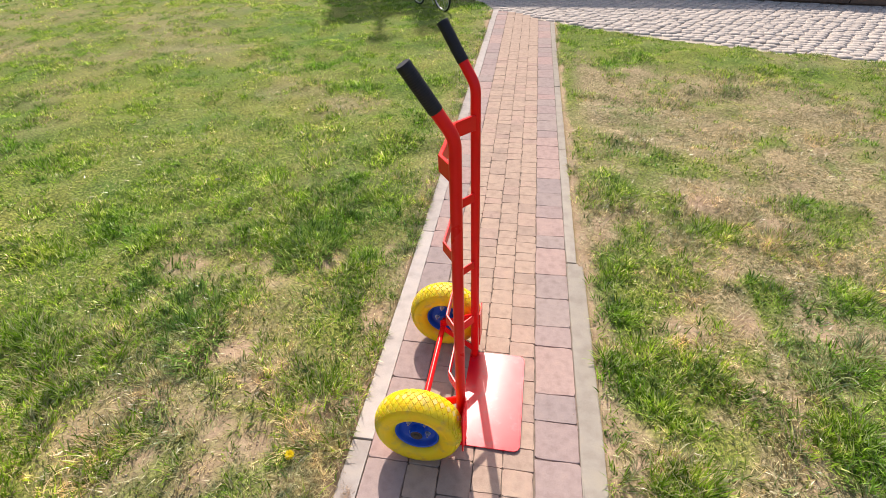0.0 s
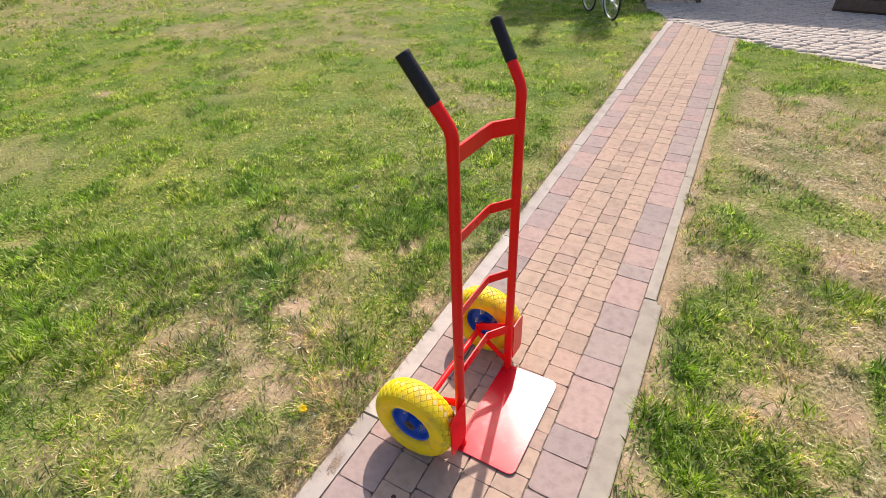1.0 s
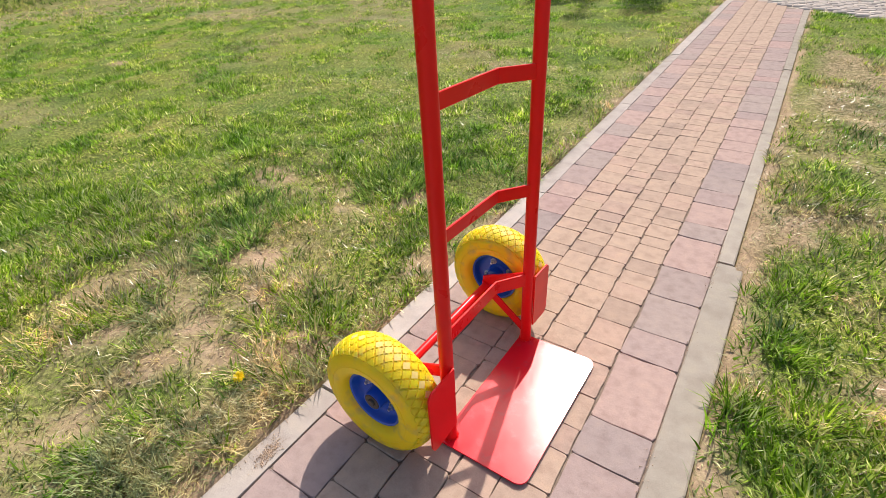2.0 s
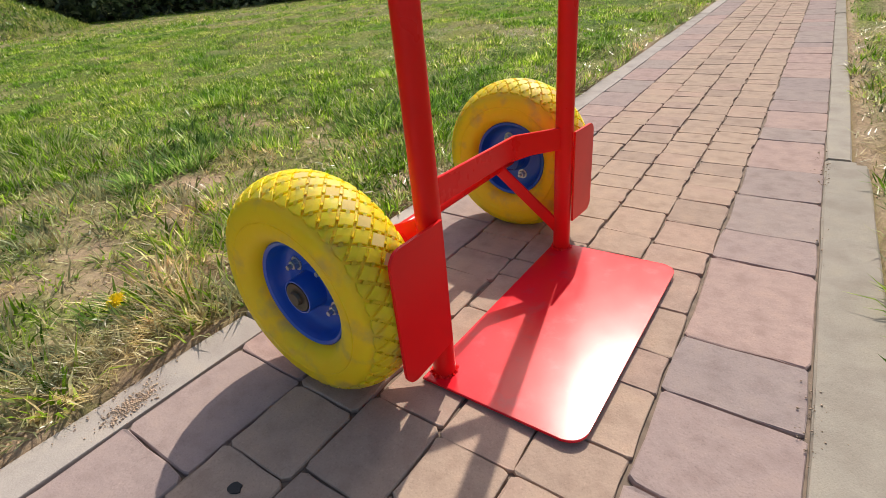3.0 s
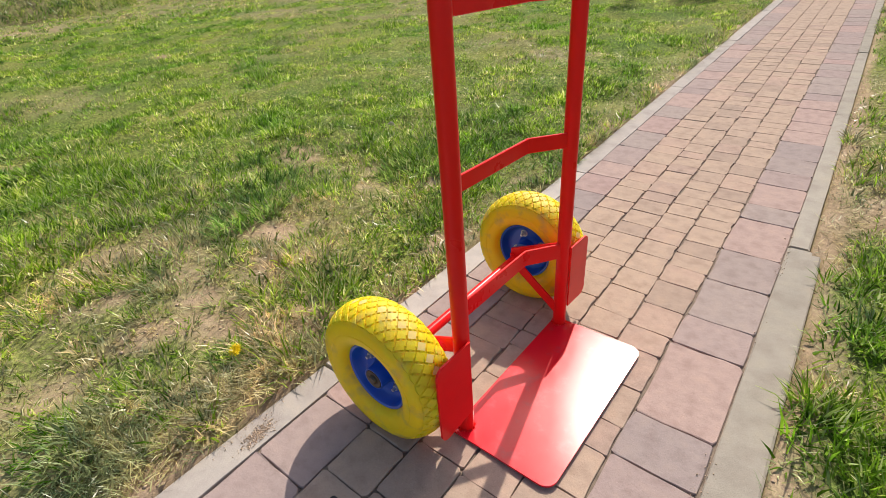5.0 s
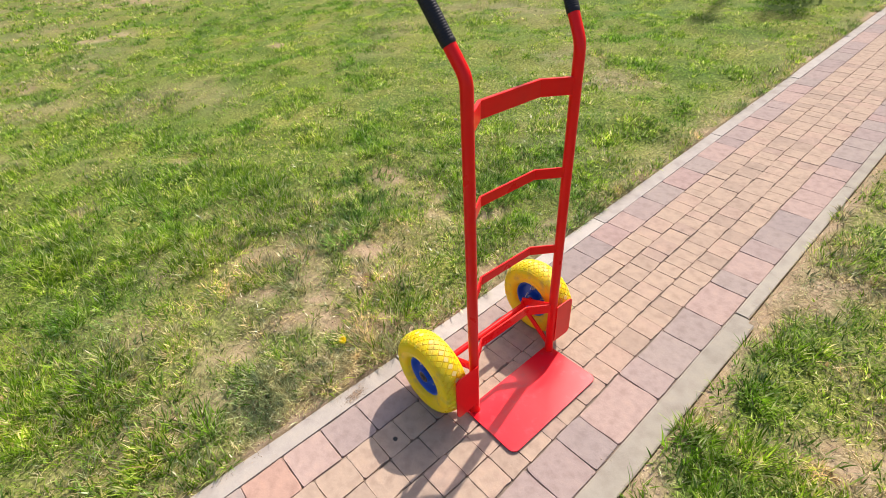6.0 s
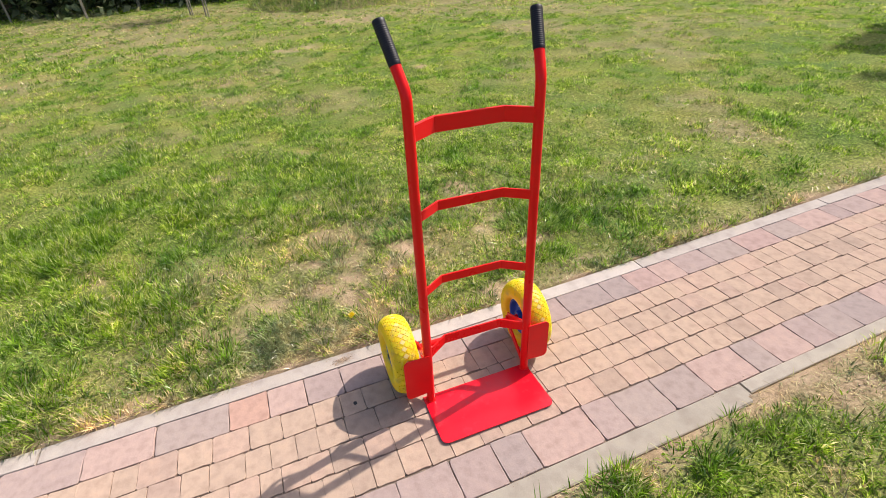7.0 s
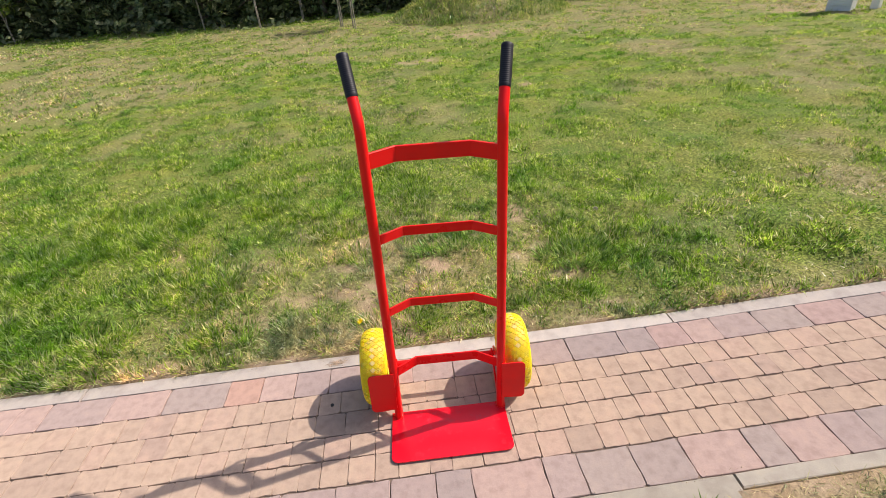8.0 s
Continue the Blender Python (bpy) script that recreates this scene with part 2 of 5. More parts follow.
def box(bm, lo, hi, bevel=0.0, seg=2, m=None, mat=0):
    g = bmesh.ops.create_cube(bm, size=1)
    c = [(a + b) / 2 for a, b in zip(lo, hi)]
    s = [abs(b - a) for a, b in zip(lo, hi)]
    for v in g["verts"]:
        v.co = Vector((c[i] + v.co[i] * s[i] for i in range(3)))
    faces = {f for v in g["verts"] for f in v.link_faces}
    verts = set(g["verts"])
    if bevel:
        r = bmesh.ops.bevel(bm, geom=list({e for f in faces for e in f.edges}), offset=bevel, segments=seg, affect="EDGES", profile=0.6)
        verts |= set(r["verts"])
        verts = {v for v in verts if v.is_valid}
    if m:
        for v in verts:
            v.co = m @ v.co
    if mat:
        for f in {f for v in verts for f in v.link_faces}:
            f.material_index = mat


def tube(bm, pts, radii, n=16, caps=True, squash=1.0):
    """A round bar swept along points; radii one number or one for each point."""
    pts = [Vector(p) for p in pts]
    if not isinstance(radii, (list, tuple)):
        radii = [radii] * len(pts)
    rings = []
    side = None
    for i, p in enumerate(pts):
        d = (pts[min(i + 1, len(pts) - 1)] - pts[max(i - 1, 0)]).normalized()
        if side is None:
            side = d.orthogonal().normalized()
        side = (side - d * side.dot(d)).normalized()
        up = d.cross(side)
        rings.append([bm.verts.new(p + (side * math.cos(a) + up * math.sin(a) * squash) * radii[i]) for a in (2 * math.pi * k / n for k in range(n))])
    for a, b in zip(rings, rings[1:]):
        for k in range(n):
            bm.faces.new((a[k], a[(k + 1) % n], b[(k + 1) % n], b[k]))
    if caps:
        bm.faces.new(rings[0])
        bm.faces.new(rings[-1])


def rounded(pts, radius, seg=6):
    """The points of a bent line with its inner corners rounded."""
    pts = [Vector(p) for p in pts]
    out = [pts[0]]
    for a, b, c in zip(pts, pts[1:], pts[2:]):
        u, v = (a - b), (c - b)
        r = min(radius, u.length * 0.49, v.length * 0.49)
        p, q = b + u.normalized() * r, b + v.normalized() * r
        for k in range(seg + 1):
            t = k / seg
            out.append((1 - t) ** 2 * p + 2 * t * (1 - t) * b + t * t * q)
    out.append(pts[-1])
    return out


def bar(bm, pts, height, thick, up=(0, 0, 1), bevel=0.0008):
    """A flat bar standing on edge, bent along points."""
    pts = [Vector(p) for p in pts]
    up = Vector(up)
    rings = []
    for i, p in enumerate(pts):
        d0 = (p - pts[i - 1]).normalized() if i else (pts[1] - p).normalized()
        d1 = (pts[i + 1] - p).normalized() if i + 1 < len(pts) else d0
        n0, n1 = d0.cross(up).normalized(), d1.cross(up).normalized()
        nn = (n0 + n1).normalized()
        nn *= 1 / max(0.3, nn.dot(n0))
        h, t, e = height / 2, thick / 2, bevel
        prof = [(-t + e, -h), (t - e, -h), (t, -h + e), (t, h - e), (t - e, h), (-t + e, h), (-t, h - e), (-t, -h + e)]
        rings.append([bm.verts.new(p + nn * a + up * b) for a, b in prof])
    for a, b in zip(rings, rings[1:]):
        for k in range(8):
            bm.faces.new((a[k], a[(k + 1) % 8], b[(k + 1) % 8], b[k]))
    bm.faces.new(rings[0])
    bm.faces.new(rings[-1])


def lathe(bm, profile, n=64, axis="y", closed=False, mat=0):
    """Profile of (radius, along) turned round the axis."""
    rings = []
    for k in range(n):
        a = 2 * math.pi * k / n
        ring = []
        for r, w in profile:
            x, z = r * math.cos(a), r * math.sin(a)
            ring.append(bm.verts.new((x, w, z) if axis == "y" else (x, z, w)))
        rings.append(ring)
    m = len(profile)
    for k in range(n):
        a, b = rings[k], rings[(k + 1) % n]
        for j in range(m if closed else m - 1):
            f = bm.faces.new((a[j], a[(j + 1) % m], b[(j + 1) % m], b[j]))
            f.material_index = mat


def slab(bm, outline, z0, z1):
    """A plate with the outline (x, y) between two heights."""
    lo = [bm.verts.new((x, y, z0)) for x, y in outline]
    hi = [bm.verts.new((x, y, z1)) for x, y in outline]
    n = len(outline)
    bm.faces.new(hi)
    bm.faces.new(lo[::-1])
    for k in range(n):
        bm.faces.new((lo[k], lo[(k + 1) % n], hi[(k + 1) % n], hi[k]))


def round_corner(cx, cy, r, a0, a1, n=6):
    return [(cx + r * math.cos(radians(a0 + (a1 - a0) * k / n)), cy + r * math.sin(radians(a0 + (a1 - a0) * k / n))) for k in range(n + 1)]


def raw_mesh(name, verts, faces, mat, parent=None):
    """One mesh from arrays; faces an (n, k) array of equal corners."""
    me = bpy.data.meshes.new(name)
    nf, k = faces.shape
    me.vertices.add(len(verts))
    me.vertices.foreach_set("co", np.ascontiguousarray(verts, dtype=np.float32).ravel())
    me.loops.add(nf * k)
    me.loops.foreach_set("vertex_index", np.ascontiguousarray(faces, dtype=np.int32).ravel())
    me.polygons.add(nf)
    me.polygons.foreach_set("loop_start", np.arange(0, nf * k, k, dtype=np.int32))
    me.update(calc_edges=True)
    me.materials.append(mat)
    ob = new(name, me)
    if parent:
        ob.parent = parent
    return ob


# ---- the lawn's cover, as functions of the plan ----
RNG = np.random.default_rng(7)
LATTICE = RNG.random((256, 256))


def field(x, y, size, seed=0):
    """Smooth noise 0..1 with features of that size in metres."""
    u, v = np.asarray(x) / size + seed * 17.3 + 500, np.asarray(y) / size + seed * 9.1 + 500
    i, j = np.floor(u).astype(int), np.floor(v).astype(int)
    f, g = u - i, v - j
    f, g = f * f * (3 - 2 * f), g * g * (3 - 2 * g)
    i, j, i1, j1 = i % 256, j % 256, (i + 1) % 256, (j + 1) % 256
    return (LATTICE[i, j] * (1 - f) + LATTICE[i1, j] * f) * (1 - g) + (LATTICE[i, j1] * (1 - f) + LATTICE[i1, j1] * f) * g


LEFT_OUT, RIGHT_OUT = -0.284, 0.2725
COLUMNS = [-0.174, -0.088, -0.006, 0.072, 0.153]  # edges of the four rows of small stones
LEFT_IN, RIGHT_IN = COLUMNS[0], COLUMNS[-1]
KERB_W, KERB_NEAR, KERB_FAR = 0.056, 0.064, 0.041  # left kerb; right kerb, near and far lengths


def right_edge(y):
    """The outer side of the right kerb."""
    return RIGHT_OUT + np.where(np.asarray(y) < 1.9, KERB_NEAR, KERB_FAR)


# bare spots: x, y, radii, strength
SPOTS = [(-1.25, 1.71, 0.08, 0.06, 1), (-0.67, 1.84, 0.07, 0.08, 1), (-0.41, 1.54, 0.05, 0.13, 0.9), (-0.92, 1.24, 0.09, 0.06, 1), (-0.78, 1.29, 0.06, 0.06, 1), (-0.65, 1.19, 0.06, 0.09, 1),
         (-0.66, 1.02, 0.12, 0.06, 1), (-0.81, 1.03, 0.07, 0.05, 1), (-0.98, 1.08, 0.09, 0.07, 0.9), (-1.12, 0.95, 0.09, 0.06, 0.9), (-0.87, 0.89, 0.05, 0.06, 0.9), (-0.47, 1.12, 0.08, 0.08, 0.9),
         (-0.39, 1.18, 0.05, 0.12, 0.9), (-1.14, 1.52, 0.10, 0.05, 0.7), (-0.44, 1.88, 0.05, 0.07, 0.7), (-1.20, 0.02, 0.07, 0.06, 0.8), (-0.68, 1.81, 0.10, 0.06, 0.7), (-0.56, 0.57, 0.06, 0.07, 0.5),
         (0.89, 2.41, 0.08, 0.13, 1), (0.67, 1.67, 0.06, 0.14, 1), (0.86, 1.65, 0.06, 0.08, 1), (0.89, 1.25, 0.06, 0.09, 1), (0.87, 1.12, 0.06, 0.06, 0.9), (1.11, 1.67, 0.07, 0.08, 0.8), (0.83, 1.95, 0.11, 0.06, 0.6),
         (0.42, 1.15, 0.05, 0.14, 0.9), (0.40, 1.69, 0.04, 0.13, 0.9), (0.44, 2.19, 0.05, 0.12, 0.6), (1.15, 2.27, 0.07, 0.06, 0.7),
         (-7.7, 2.6, 0.28, 0.7, 0.9), (-6.9, -0.1, 0.35, 1.0, 0.5), (-6.2, 7.2, 0.6, 0.35, 0.6), (-4.6, 7.8, 0.5, 0.25, 0.7), (-5.8, 1.55, 0.15, 0.35, 0.8), (-2.24, 1.05, 0.05, 0.05, 0.5), (-1.87, 0.49, 0.05, 0.05, 0.5)]


# pale sandy spots in the far lawn: x, y, radii
PALE = [(-4.52, 0.62, 0.10, 0.07), (-3.85, 2.45, 0.09, 0.07)]
# dry spots: x, y, radii, strength
DRY = [(-0.43, 0.85, 0.10, 0.22, 1.0), (-3.0, 4.5, 0.5, 0.3, 0.6), (-4.8, 4.3, 0.6, 0.4, 0.7), (-5.8, 5.3, 0.7, 0.4, 0.6), (-1.55, 3.70, 0.25, 0.2, 0.5), (-1.11, 3.41, 0.22, 0.2, 0.7), (-5.1, 8.4, 1.0, 0.5, 0.9),
       (-7.3, 7.8, 1.3, 0.7, 0.9), (-2.00, 0.54, 0.10, 0.05, 0.9), (-0.58, 0.30, 0.15, 0.22, 0.4), (-0.95, 1.13, 0.12, 0.10, 1.0), (0.96, 3.45, 0.35, 0.25, 0.95), (1.6, 4.05, 0.45, 0.3, 0.9), (1.36, 2.75, 0.2, 0.2, 0.8)]
# green spots in the worn lawn: x, y, radii
GREEN = [(0.47, 1.80, 0.10, 0.22), (0.98, 1.83, 0.07, 0.09), (0.55, 1.38, 0.15, 0.14), (0.79, 1.51, 0.05, 0.06), (0.59, 1.20, 0.15, 0.10), (0.99, 1.20, 0.08, 0.12), (0.50, 1.03, 0.12, 0.07), (0.92, 2.20, 0.08, 0.09),
         (0.57, 2.10, 0.08, 0.10), (0.84, 2.76, 0.23, 0.12), (1.25, 1.91, 0.09, 0.09), (1.32, 1.80, 0.08, 0.09), (0.75, 0.75, 0.22, 0.20), (0.50, 2.55, 0.07, 0.15), (-1.08, 1.40, 0.16, 0.09), (-0.85, 1.90, 0.13, 0.12),
         (-0.53, 1.85, 0.08, 0.11), (-0.55, 1.45, 0.12, 0.08), (-0.49, 1.25, 0.08, 0.06), (-0.50, 0.98, 0.05, 0.04), (-0.60, 0.84, 0.09, 0.06), (-0.86, 1.18, 0.06, 0.03), (-0.92, 1.58, 0.10, 0.06), (-0.66, 1.11, 0.04, 0.03)]


def greenness(x, y):
    """How thick and green the grass stands in the green spots, 0..1."""
    ragged = field(x, y, 0.10, 41) * 0.6 + field(x, y, 0.045, 42) * 0.4
    out = np.zeros_like(x)
    for sx, sy, rx, ry in GREEN:
        d = np.sqrt(((x - sx) / rx) ** 2 + ((y - sy) / ry) ** 2) + (ragged - 0.5) * 1.5
        out = np.maximum(out, np.clip((1.3 - d) / 0.5, 0, 1))
    return out


def cover(x, y):
    """Bare share and dry share of the ground at a place."""
    left, right = (LEFT_OUT - KERB_W) - x, x - right_edge(y)
    ragged = field(x, y, 0.11, 1) * 0.6 + field(x, y, 0.04, 2) * 0.4
    bare = np.zeros_like(x)
    for sx, sy, rx, ry, s in SPOTS:
        d = np.sqrt(((x - sx) / rx) ** 2 + ((y - sy) / ry) ** 2) + (ragged - 0.5) * 1.3
        bare = np.maximum(bare, s * 0.88 * np.clip((1.28 - d) / 0.6, 0, 1))
    strip_r = 0.8 * np.clip(1.55 - (right + (ragged - 0.5) * 0.07) / (0.024 + 0.022 * np.clip((4.2 - y) / 2, 0.2, 1)), 0, 1) * (right > 0)
    strip_l = np.clip(1.0 - (left + (ragged - 0.5) * 0.14) / 0.045, 0, 1) * (left > 0) * 0.85
    bare = np.maximum(bare, np.maximum(strip_r, strip_l))
    worn = np.clip((field(x, y, 0.14, 3) - 0.52) / 0.14, 0, 1) * np.clip((ragged - 0.40) / 0.2, 0, 1)
    zone_l = np.clip(1.3 - np.hypot((x + 0.85) / 0.75, (y - 1.1) / 1.0), 0, 1)
    zone_r = np.clip((right + 0.05 - 0.10 * np.clip((y - 2.2) / 0.6, 0, 1)) / 0.12, 0, 1) * np.clip((yard_y(x) - 0.75 - y + (ragged - 0.5) * 0.5) / 0.45, 0, 1) * (right > 0)
    bare = np.maximum(bare, worn * np.maximum(zone_l, zone_r * 0.4 * np.clip((y - 0.9) / 0.6, 0, 1)) * 0.7)
    kerbside = np.maximum(strip_r, strip_l)
    bare = np.maximum(kerbside, bare * np.clip(0.62 + (field(x, y, 0.075, 25) * 0.6 + field(x, y, 0.03, 26) * 0.4 - 0.36) * 3.0, 0.2, 1))
    for sx, sy, rx, ry in PALE:
        d = np.sqrt(((x - sx) / rx) ** 2 + ((y - sy) / ry) ** 2) + (ragged - 0.5) * 0.8
        bare = np.maximum(bare, 0.7 * np.clip((1.3 - d) / 0.4, 0, 1))
    green = greenness(x, y) * (1 - 0.6 * kerbside)
    bare = bare * (1 - 0.85 * green)
    slow = field(x, y, 1.6, 4) * 0.6 + field(x, y, 0.45, 5) * 0.4
    dry = np.clip((slow - 0.55) / 0.22, 0, 1) * 0.5 + 0.04
    for sx, sy, rx, ry, k in DRY:
        d = np.sqrt(((x - sx) / rx) ** 2 + ((y - sy) / ry) ** 2) + (ragged - 0.5) * 1.0 + (slow - 0.5) * 1.2
        dry = np.maximum(dry, k * np.clip((1.4 - d) / 0.8, 0, 1))
    dry = np.maximum(dry, zone_l * 0.62 * np.clip(slow * 1.7, 0.4, 1))
    dry = np.maximum(dry, zone_r * np.clip(0.55 + 0.22 * np.clip((y - 1.9) / 0.4, 0, 1) + (field(x, y, 0.24, 20) * 0.6 + field(x, y, 0.09, 22) * 0.4 - 0.42) * 4.5, 0.08, 0.97))
    dry = np.maximum(dry, np.clip(1 - left / 0.22, 0, 1) * (left > 0) * 0.6)
    far = np.clip((-5.9 + 1.1 * np.clip(-y, 0, 1.9) - x + (ragged - 0.5) * 1.2) / 1.2, 0, 1) * np.clip((x + 13.6) / 1.5, 0, 1)
    dry = np.maximum(dry, far * np.clip((slow - 0.25) / 0.3, 0.15, 1) * 0.68)
    return np.clip(bare, 0, 1), np.clip(dry * (1 - 0.85 * green), 0, 1)


def rise(x, y):
    """The garden climbs gently towards the yard."""
    u = np.minimum(np.asarray(y, dtype=float), 6.0) - 1.7
    return 0.013 * (u + np.sqrt(u * u + 0.09)) * np.clip((np.asarray(x, dtype=float) + 9.0) / 3.0, 0, 1)


def lift(x, y):
    """Height of the lawn's soil."""
    side = np.maximum((LEFT_OUT - KERB_W) - x, x - right_edge(y))
    near = np.clip(side / 0.10, 0, 1)
    z = (field(x, y, 0.5, 6) - 0.5) * 0.030 + (field(x, y, 0.17, 7) - 0.5) * 0.038 + (field(x, y, 0.08, 28) - 0.5) * 0.012
    z = z * near + 0.004
    return np.where(side > -0.003, z, -0.05) + rise(x, y)


# ---- ground ----
def steps(*runs):
    out = []
    for a, b, d in runs:
        out += list(np.arange(a, b - d * 0.3, d))
    return np.array(out + [runs[-1][1]])


def spread(start, stop, first, grow):
    out, d = [], first
    p = start
    while p < stop:
        p += d
        d *= grow
        out.append(min(p, stop))
    return out


def build_ground():
    fine_x = steps((-3.6, -0.62, 0.045), (-0.62, -0.28, 0.012), (-0.28, 0.26, 0.09), (0.26, 0.44, 0.012), (0.44, 2.6, 0.045))
    fine_y = steps((-1.2, 5.0, 0.045))
    xs = np.array([-v for v in spread(3.6, 600, 0.06, 1.12)][::-1] + list(fine_x) + spread(2.6, 600, 0.06, 1.12))
    ys = np.array([-v for v in spread(1.2, 600, 0.06, 1.15)][::-1] + list(fine_y) + spread(5.0, 600, 0.06, 1.08))
    gx, gy = np.meshgrid(xs, ys, indexing="ij")
    x, y = gx.ravel(), gy.ravel()
    z = lift(x, y)
    yard = in_yard(x, y)
    z = np.where(yard, -0.02 + rise(x, y), z)
    nx, ny = len(xs), len(ys)
    i, j = np.meshgrid(np.arange(nx - 1), np.arange(ny - 1), indexing="ij")
    a = (i * ny + j).ravel()
    faces = np.stack([a, a + ny, a + ny + 1, a + 1], axis=1)
    ob = raw_mesh("ground", np.stack([x, y, z], axis=1), faces, SOIL)
    bare, dry = cover(x, y)
    for key, values in (("bare", bare), ("dry", dry)):
        at = ob.data.attributes.new(key, "FLOAT", "POINT")
        at.data.foreach_set("value", values.astype(np.float32))
    for p in ob.data.polygons:
        p.use_smooth = True
    return tagged(ob, "sandy soil lawn with green, dry and bare patches", "lawn", kind="structure")


# the cobbled yard's near edge, from west to east
YARD_EDGE = [(-5.43, 19.07), (-1.8, 11.28), (-0.99, 7.74), (-0.72, 7.2), (-0.4, 6.47), (-0.32, 6.29), (0.34, 5.76), (1.21, 5.29), (2.19, 4.87), (2.79, 4.72), (5.77, 3.48), (13.99, 0.4)]


def yard_y(x):
    return np.interp(x, [p[0] for p in YARD_EDGE], [p[1] for p in YARD_EDGE])


def in_yard(x, y):
    return (y > yard_y(x)) & (x > -6) & (x < 14) & (y < 24)


# ---- paving ----
def stone_mesh(name, seed, lx, ly, mat, wobble, edge, cross=1.0):
    """A concrete stone of that size, its top at zero, with worn corners and edges."""
    rng = random.Random(seed)
    out = []
    corners = ((-1, -1), (1, -1), (1, 1), (-1, 1))
    shift = [(rng.uniform(-1, 1) * wobble * 0.7, rng.uniform(-1, 1) * wobble * 0.7 * cross) for _ in corners]
    for k, (cx, cy) in enumerate(corners):
        nx, ny = corners[(k + 1) % 4]
        r = edge * rng.uniform(1.6, 5.5)
        px, py = cx * lx / 2 + shift[k][0], cy * ly / 2 + shift[k][1]
        qx, qy = nx * lx / 2 + shift[(k + 1) % 4][0], ny * ly / 2 + shift[(k + 1) % 4][1]
        dx, dy = qx - px, qy - py
        size = math.hypot(dx, dy)
        for f in (r / size, 0.3 + rng.uniform(-0.08, 0.08), 0.65 + rng.uniform(-0.08, 0.08), 1 - r / size):
            w = rng.uniform(-1, 0.7) * wobble * 0.8 * (1.0 if dx * dx < dy * dy else cross) if 0.2 < f < 0.8 else 0.0
            out.append((px + dx * f + dy / size * w, py + dy * f - dx / size * w))
    bm = bmesh.new()
    rings = []
    for inset, z in ((edge * 0.9, 0.0), (0.0, -edge * 0.8), (0.0, -0.045)):
        ring = []
        for x, y in out:
            fx, fy = 1 - inset / (lx / 2), 1 - inset * cross / (ly / 2)
            ring.append(bm.verts.new((x * fx, y * fy, z + (rng.uniform(-1, 1) * 0.0008 if z > -0.01 else 0))))
        rings.append(ring)
    bm.faces.new(rings[0])
    n = len(out)
    for a, b in zip(rings, rings[1:]):
        for k in range(n):
            bm.faces.new((a[k], a[(k + 1) % n], b[(k + 1) % n], b[k]))
    me = bpy.data.meshes.new(name)
    bmesh.ops.recalc_face_normals(bm, faces=bm.faces)
    bm.to_mesh(me)
    bm.free()
    me.materials.append(mat)
    return me


RIGHT_JOINTS = [1.072, 1.189, 1.283, 1.470, 1.563, 1.704, 1.838, 2.008, 2.095, 2.230, 2.331, 2.443, 2.587, 2.70, 2.80, 2.957, 3.067, 3.161, 3.31, 3.423, 3.55, 3.67, 3.755, 3.90]
LEFT_JOINTS = [-0.205, -0.113, -0.022, 0.180, 0.356, 0.550, 0.660, 0.769, 0.879, 1.014, 1.147, 1.281, 1.430, 1.535, 1.671, 1.852, 1.957, 2.073, 2.180, 2.325, 2.486, 2.660, 2.802, 2.987, 3.074, 3.226]
# the tint of the border stones that start there: p pink, m mauve, g grey, o orange
LEFT_TINTS = "ppmpgopmmpmmmmggppmgpgpmmp"
RIGHT_TINTS = "mgpmggpgpmggppppmggmgpmg"
SMALL_JOINTS = [
    [-0.121, -0.023, 0.038, 0.114, 0.179, 0.263, 0.323, 0.418, 0.506, 0.600, 0.687, 0.778, 0.856, 0.922, 1.010, 1.094, 1.186, 1.280, 1.342, 1.398, 1.467, 1.541, 1.601, 1.671, 1.747, 1.802, 1.889, 1.951, 2.036, 2.084, 2.143, 2.233, 2.321, 2.387, 2.468, 2.518, 2.583],
    [-0.052, 0.011, 0.110, 0.198, 0.256, 0.351, 0.430, 0.497, 0.586, 0.650, 0.717, 0.775, 0.853, 0.941, 1.039, 1.128, 1.215, 1.299, 1.345, 1.429, 1.515, 1.594, 1.650, 1.708, 1.788, 1.848, 1.918, 1.986, 2.041, 2.119, 2.198, 2.253, 2.319, 2.369, 2.444, 2.508],
    [0.023, 0.121, 0.209, 0.307, 0.400, 0.478, 0.544, 0.617, 0.671, 0.738, 0.796, 0.887, 0.961, 1.031, 1.108, 1.196, 1.273, 1.351, 1.421, 1.489, 1.580, 1.653, 1.728, 1.792, 1.860, 1.941, 2.005, 2.058, 2.110, 2.169, 2.245, 2.336, 2.407, 2.486],
    [0.201, 0.284, 0.355, 0.425, 0.495, 0.565, 0.637, 0.707, 0.765, 0.831, 0.886, 0.960, 1.032, 1.094, 1.178, 1.237, 1.320, 1.414, 1.475, 1.555, 1.644, 1.713, 1.773, 1.834, 1.913, 1.963, 2.034, 2.084, 2.152, 2.209, 2.258, 2.338]]


def joints(known, lo, hi, sizes, rng):
    out = list(known)
    while out[-1] < hi:
        out.append(out[-1] + rng.choice(sizes) * rng.uniform(0.94, 1.06))
    while out[0] > lo:
        out.insert(0, out[0] - rng.choice(sizes) * rng.uniform(0.94, 1.06))
    return out


def path_end(x):
    """Where the path meets the cobbles."""
    return 6.31 - (x + 0.30) * 0.88


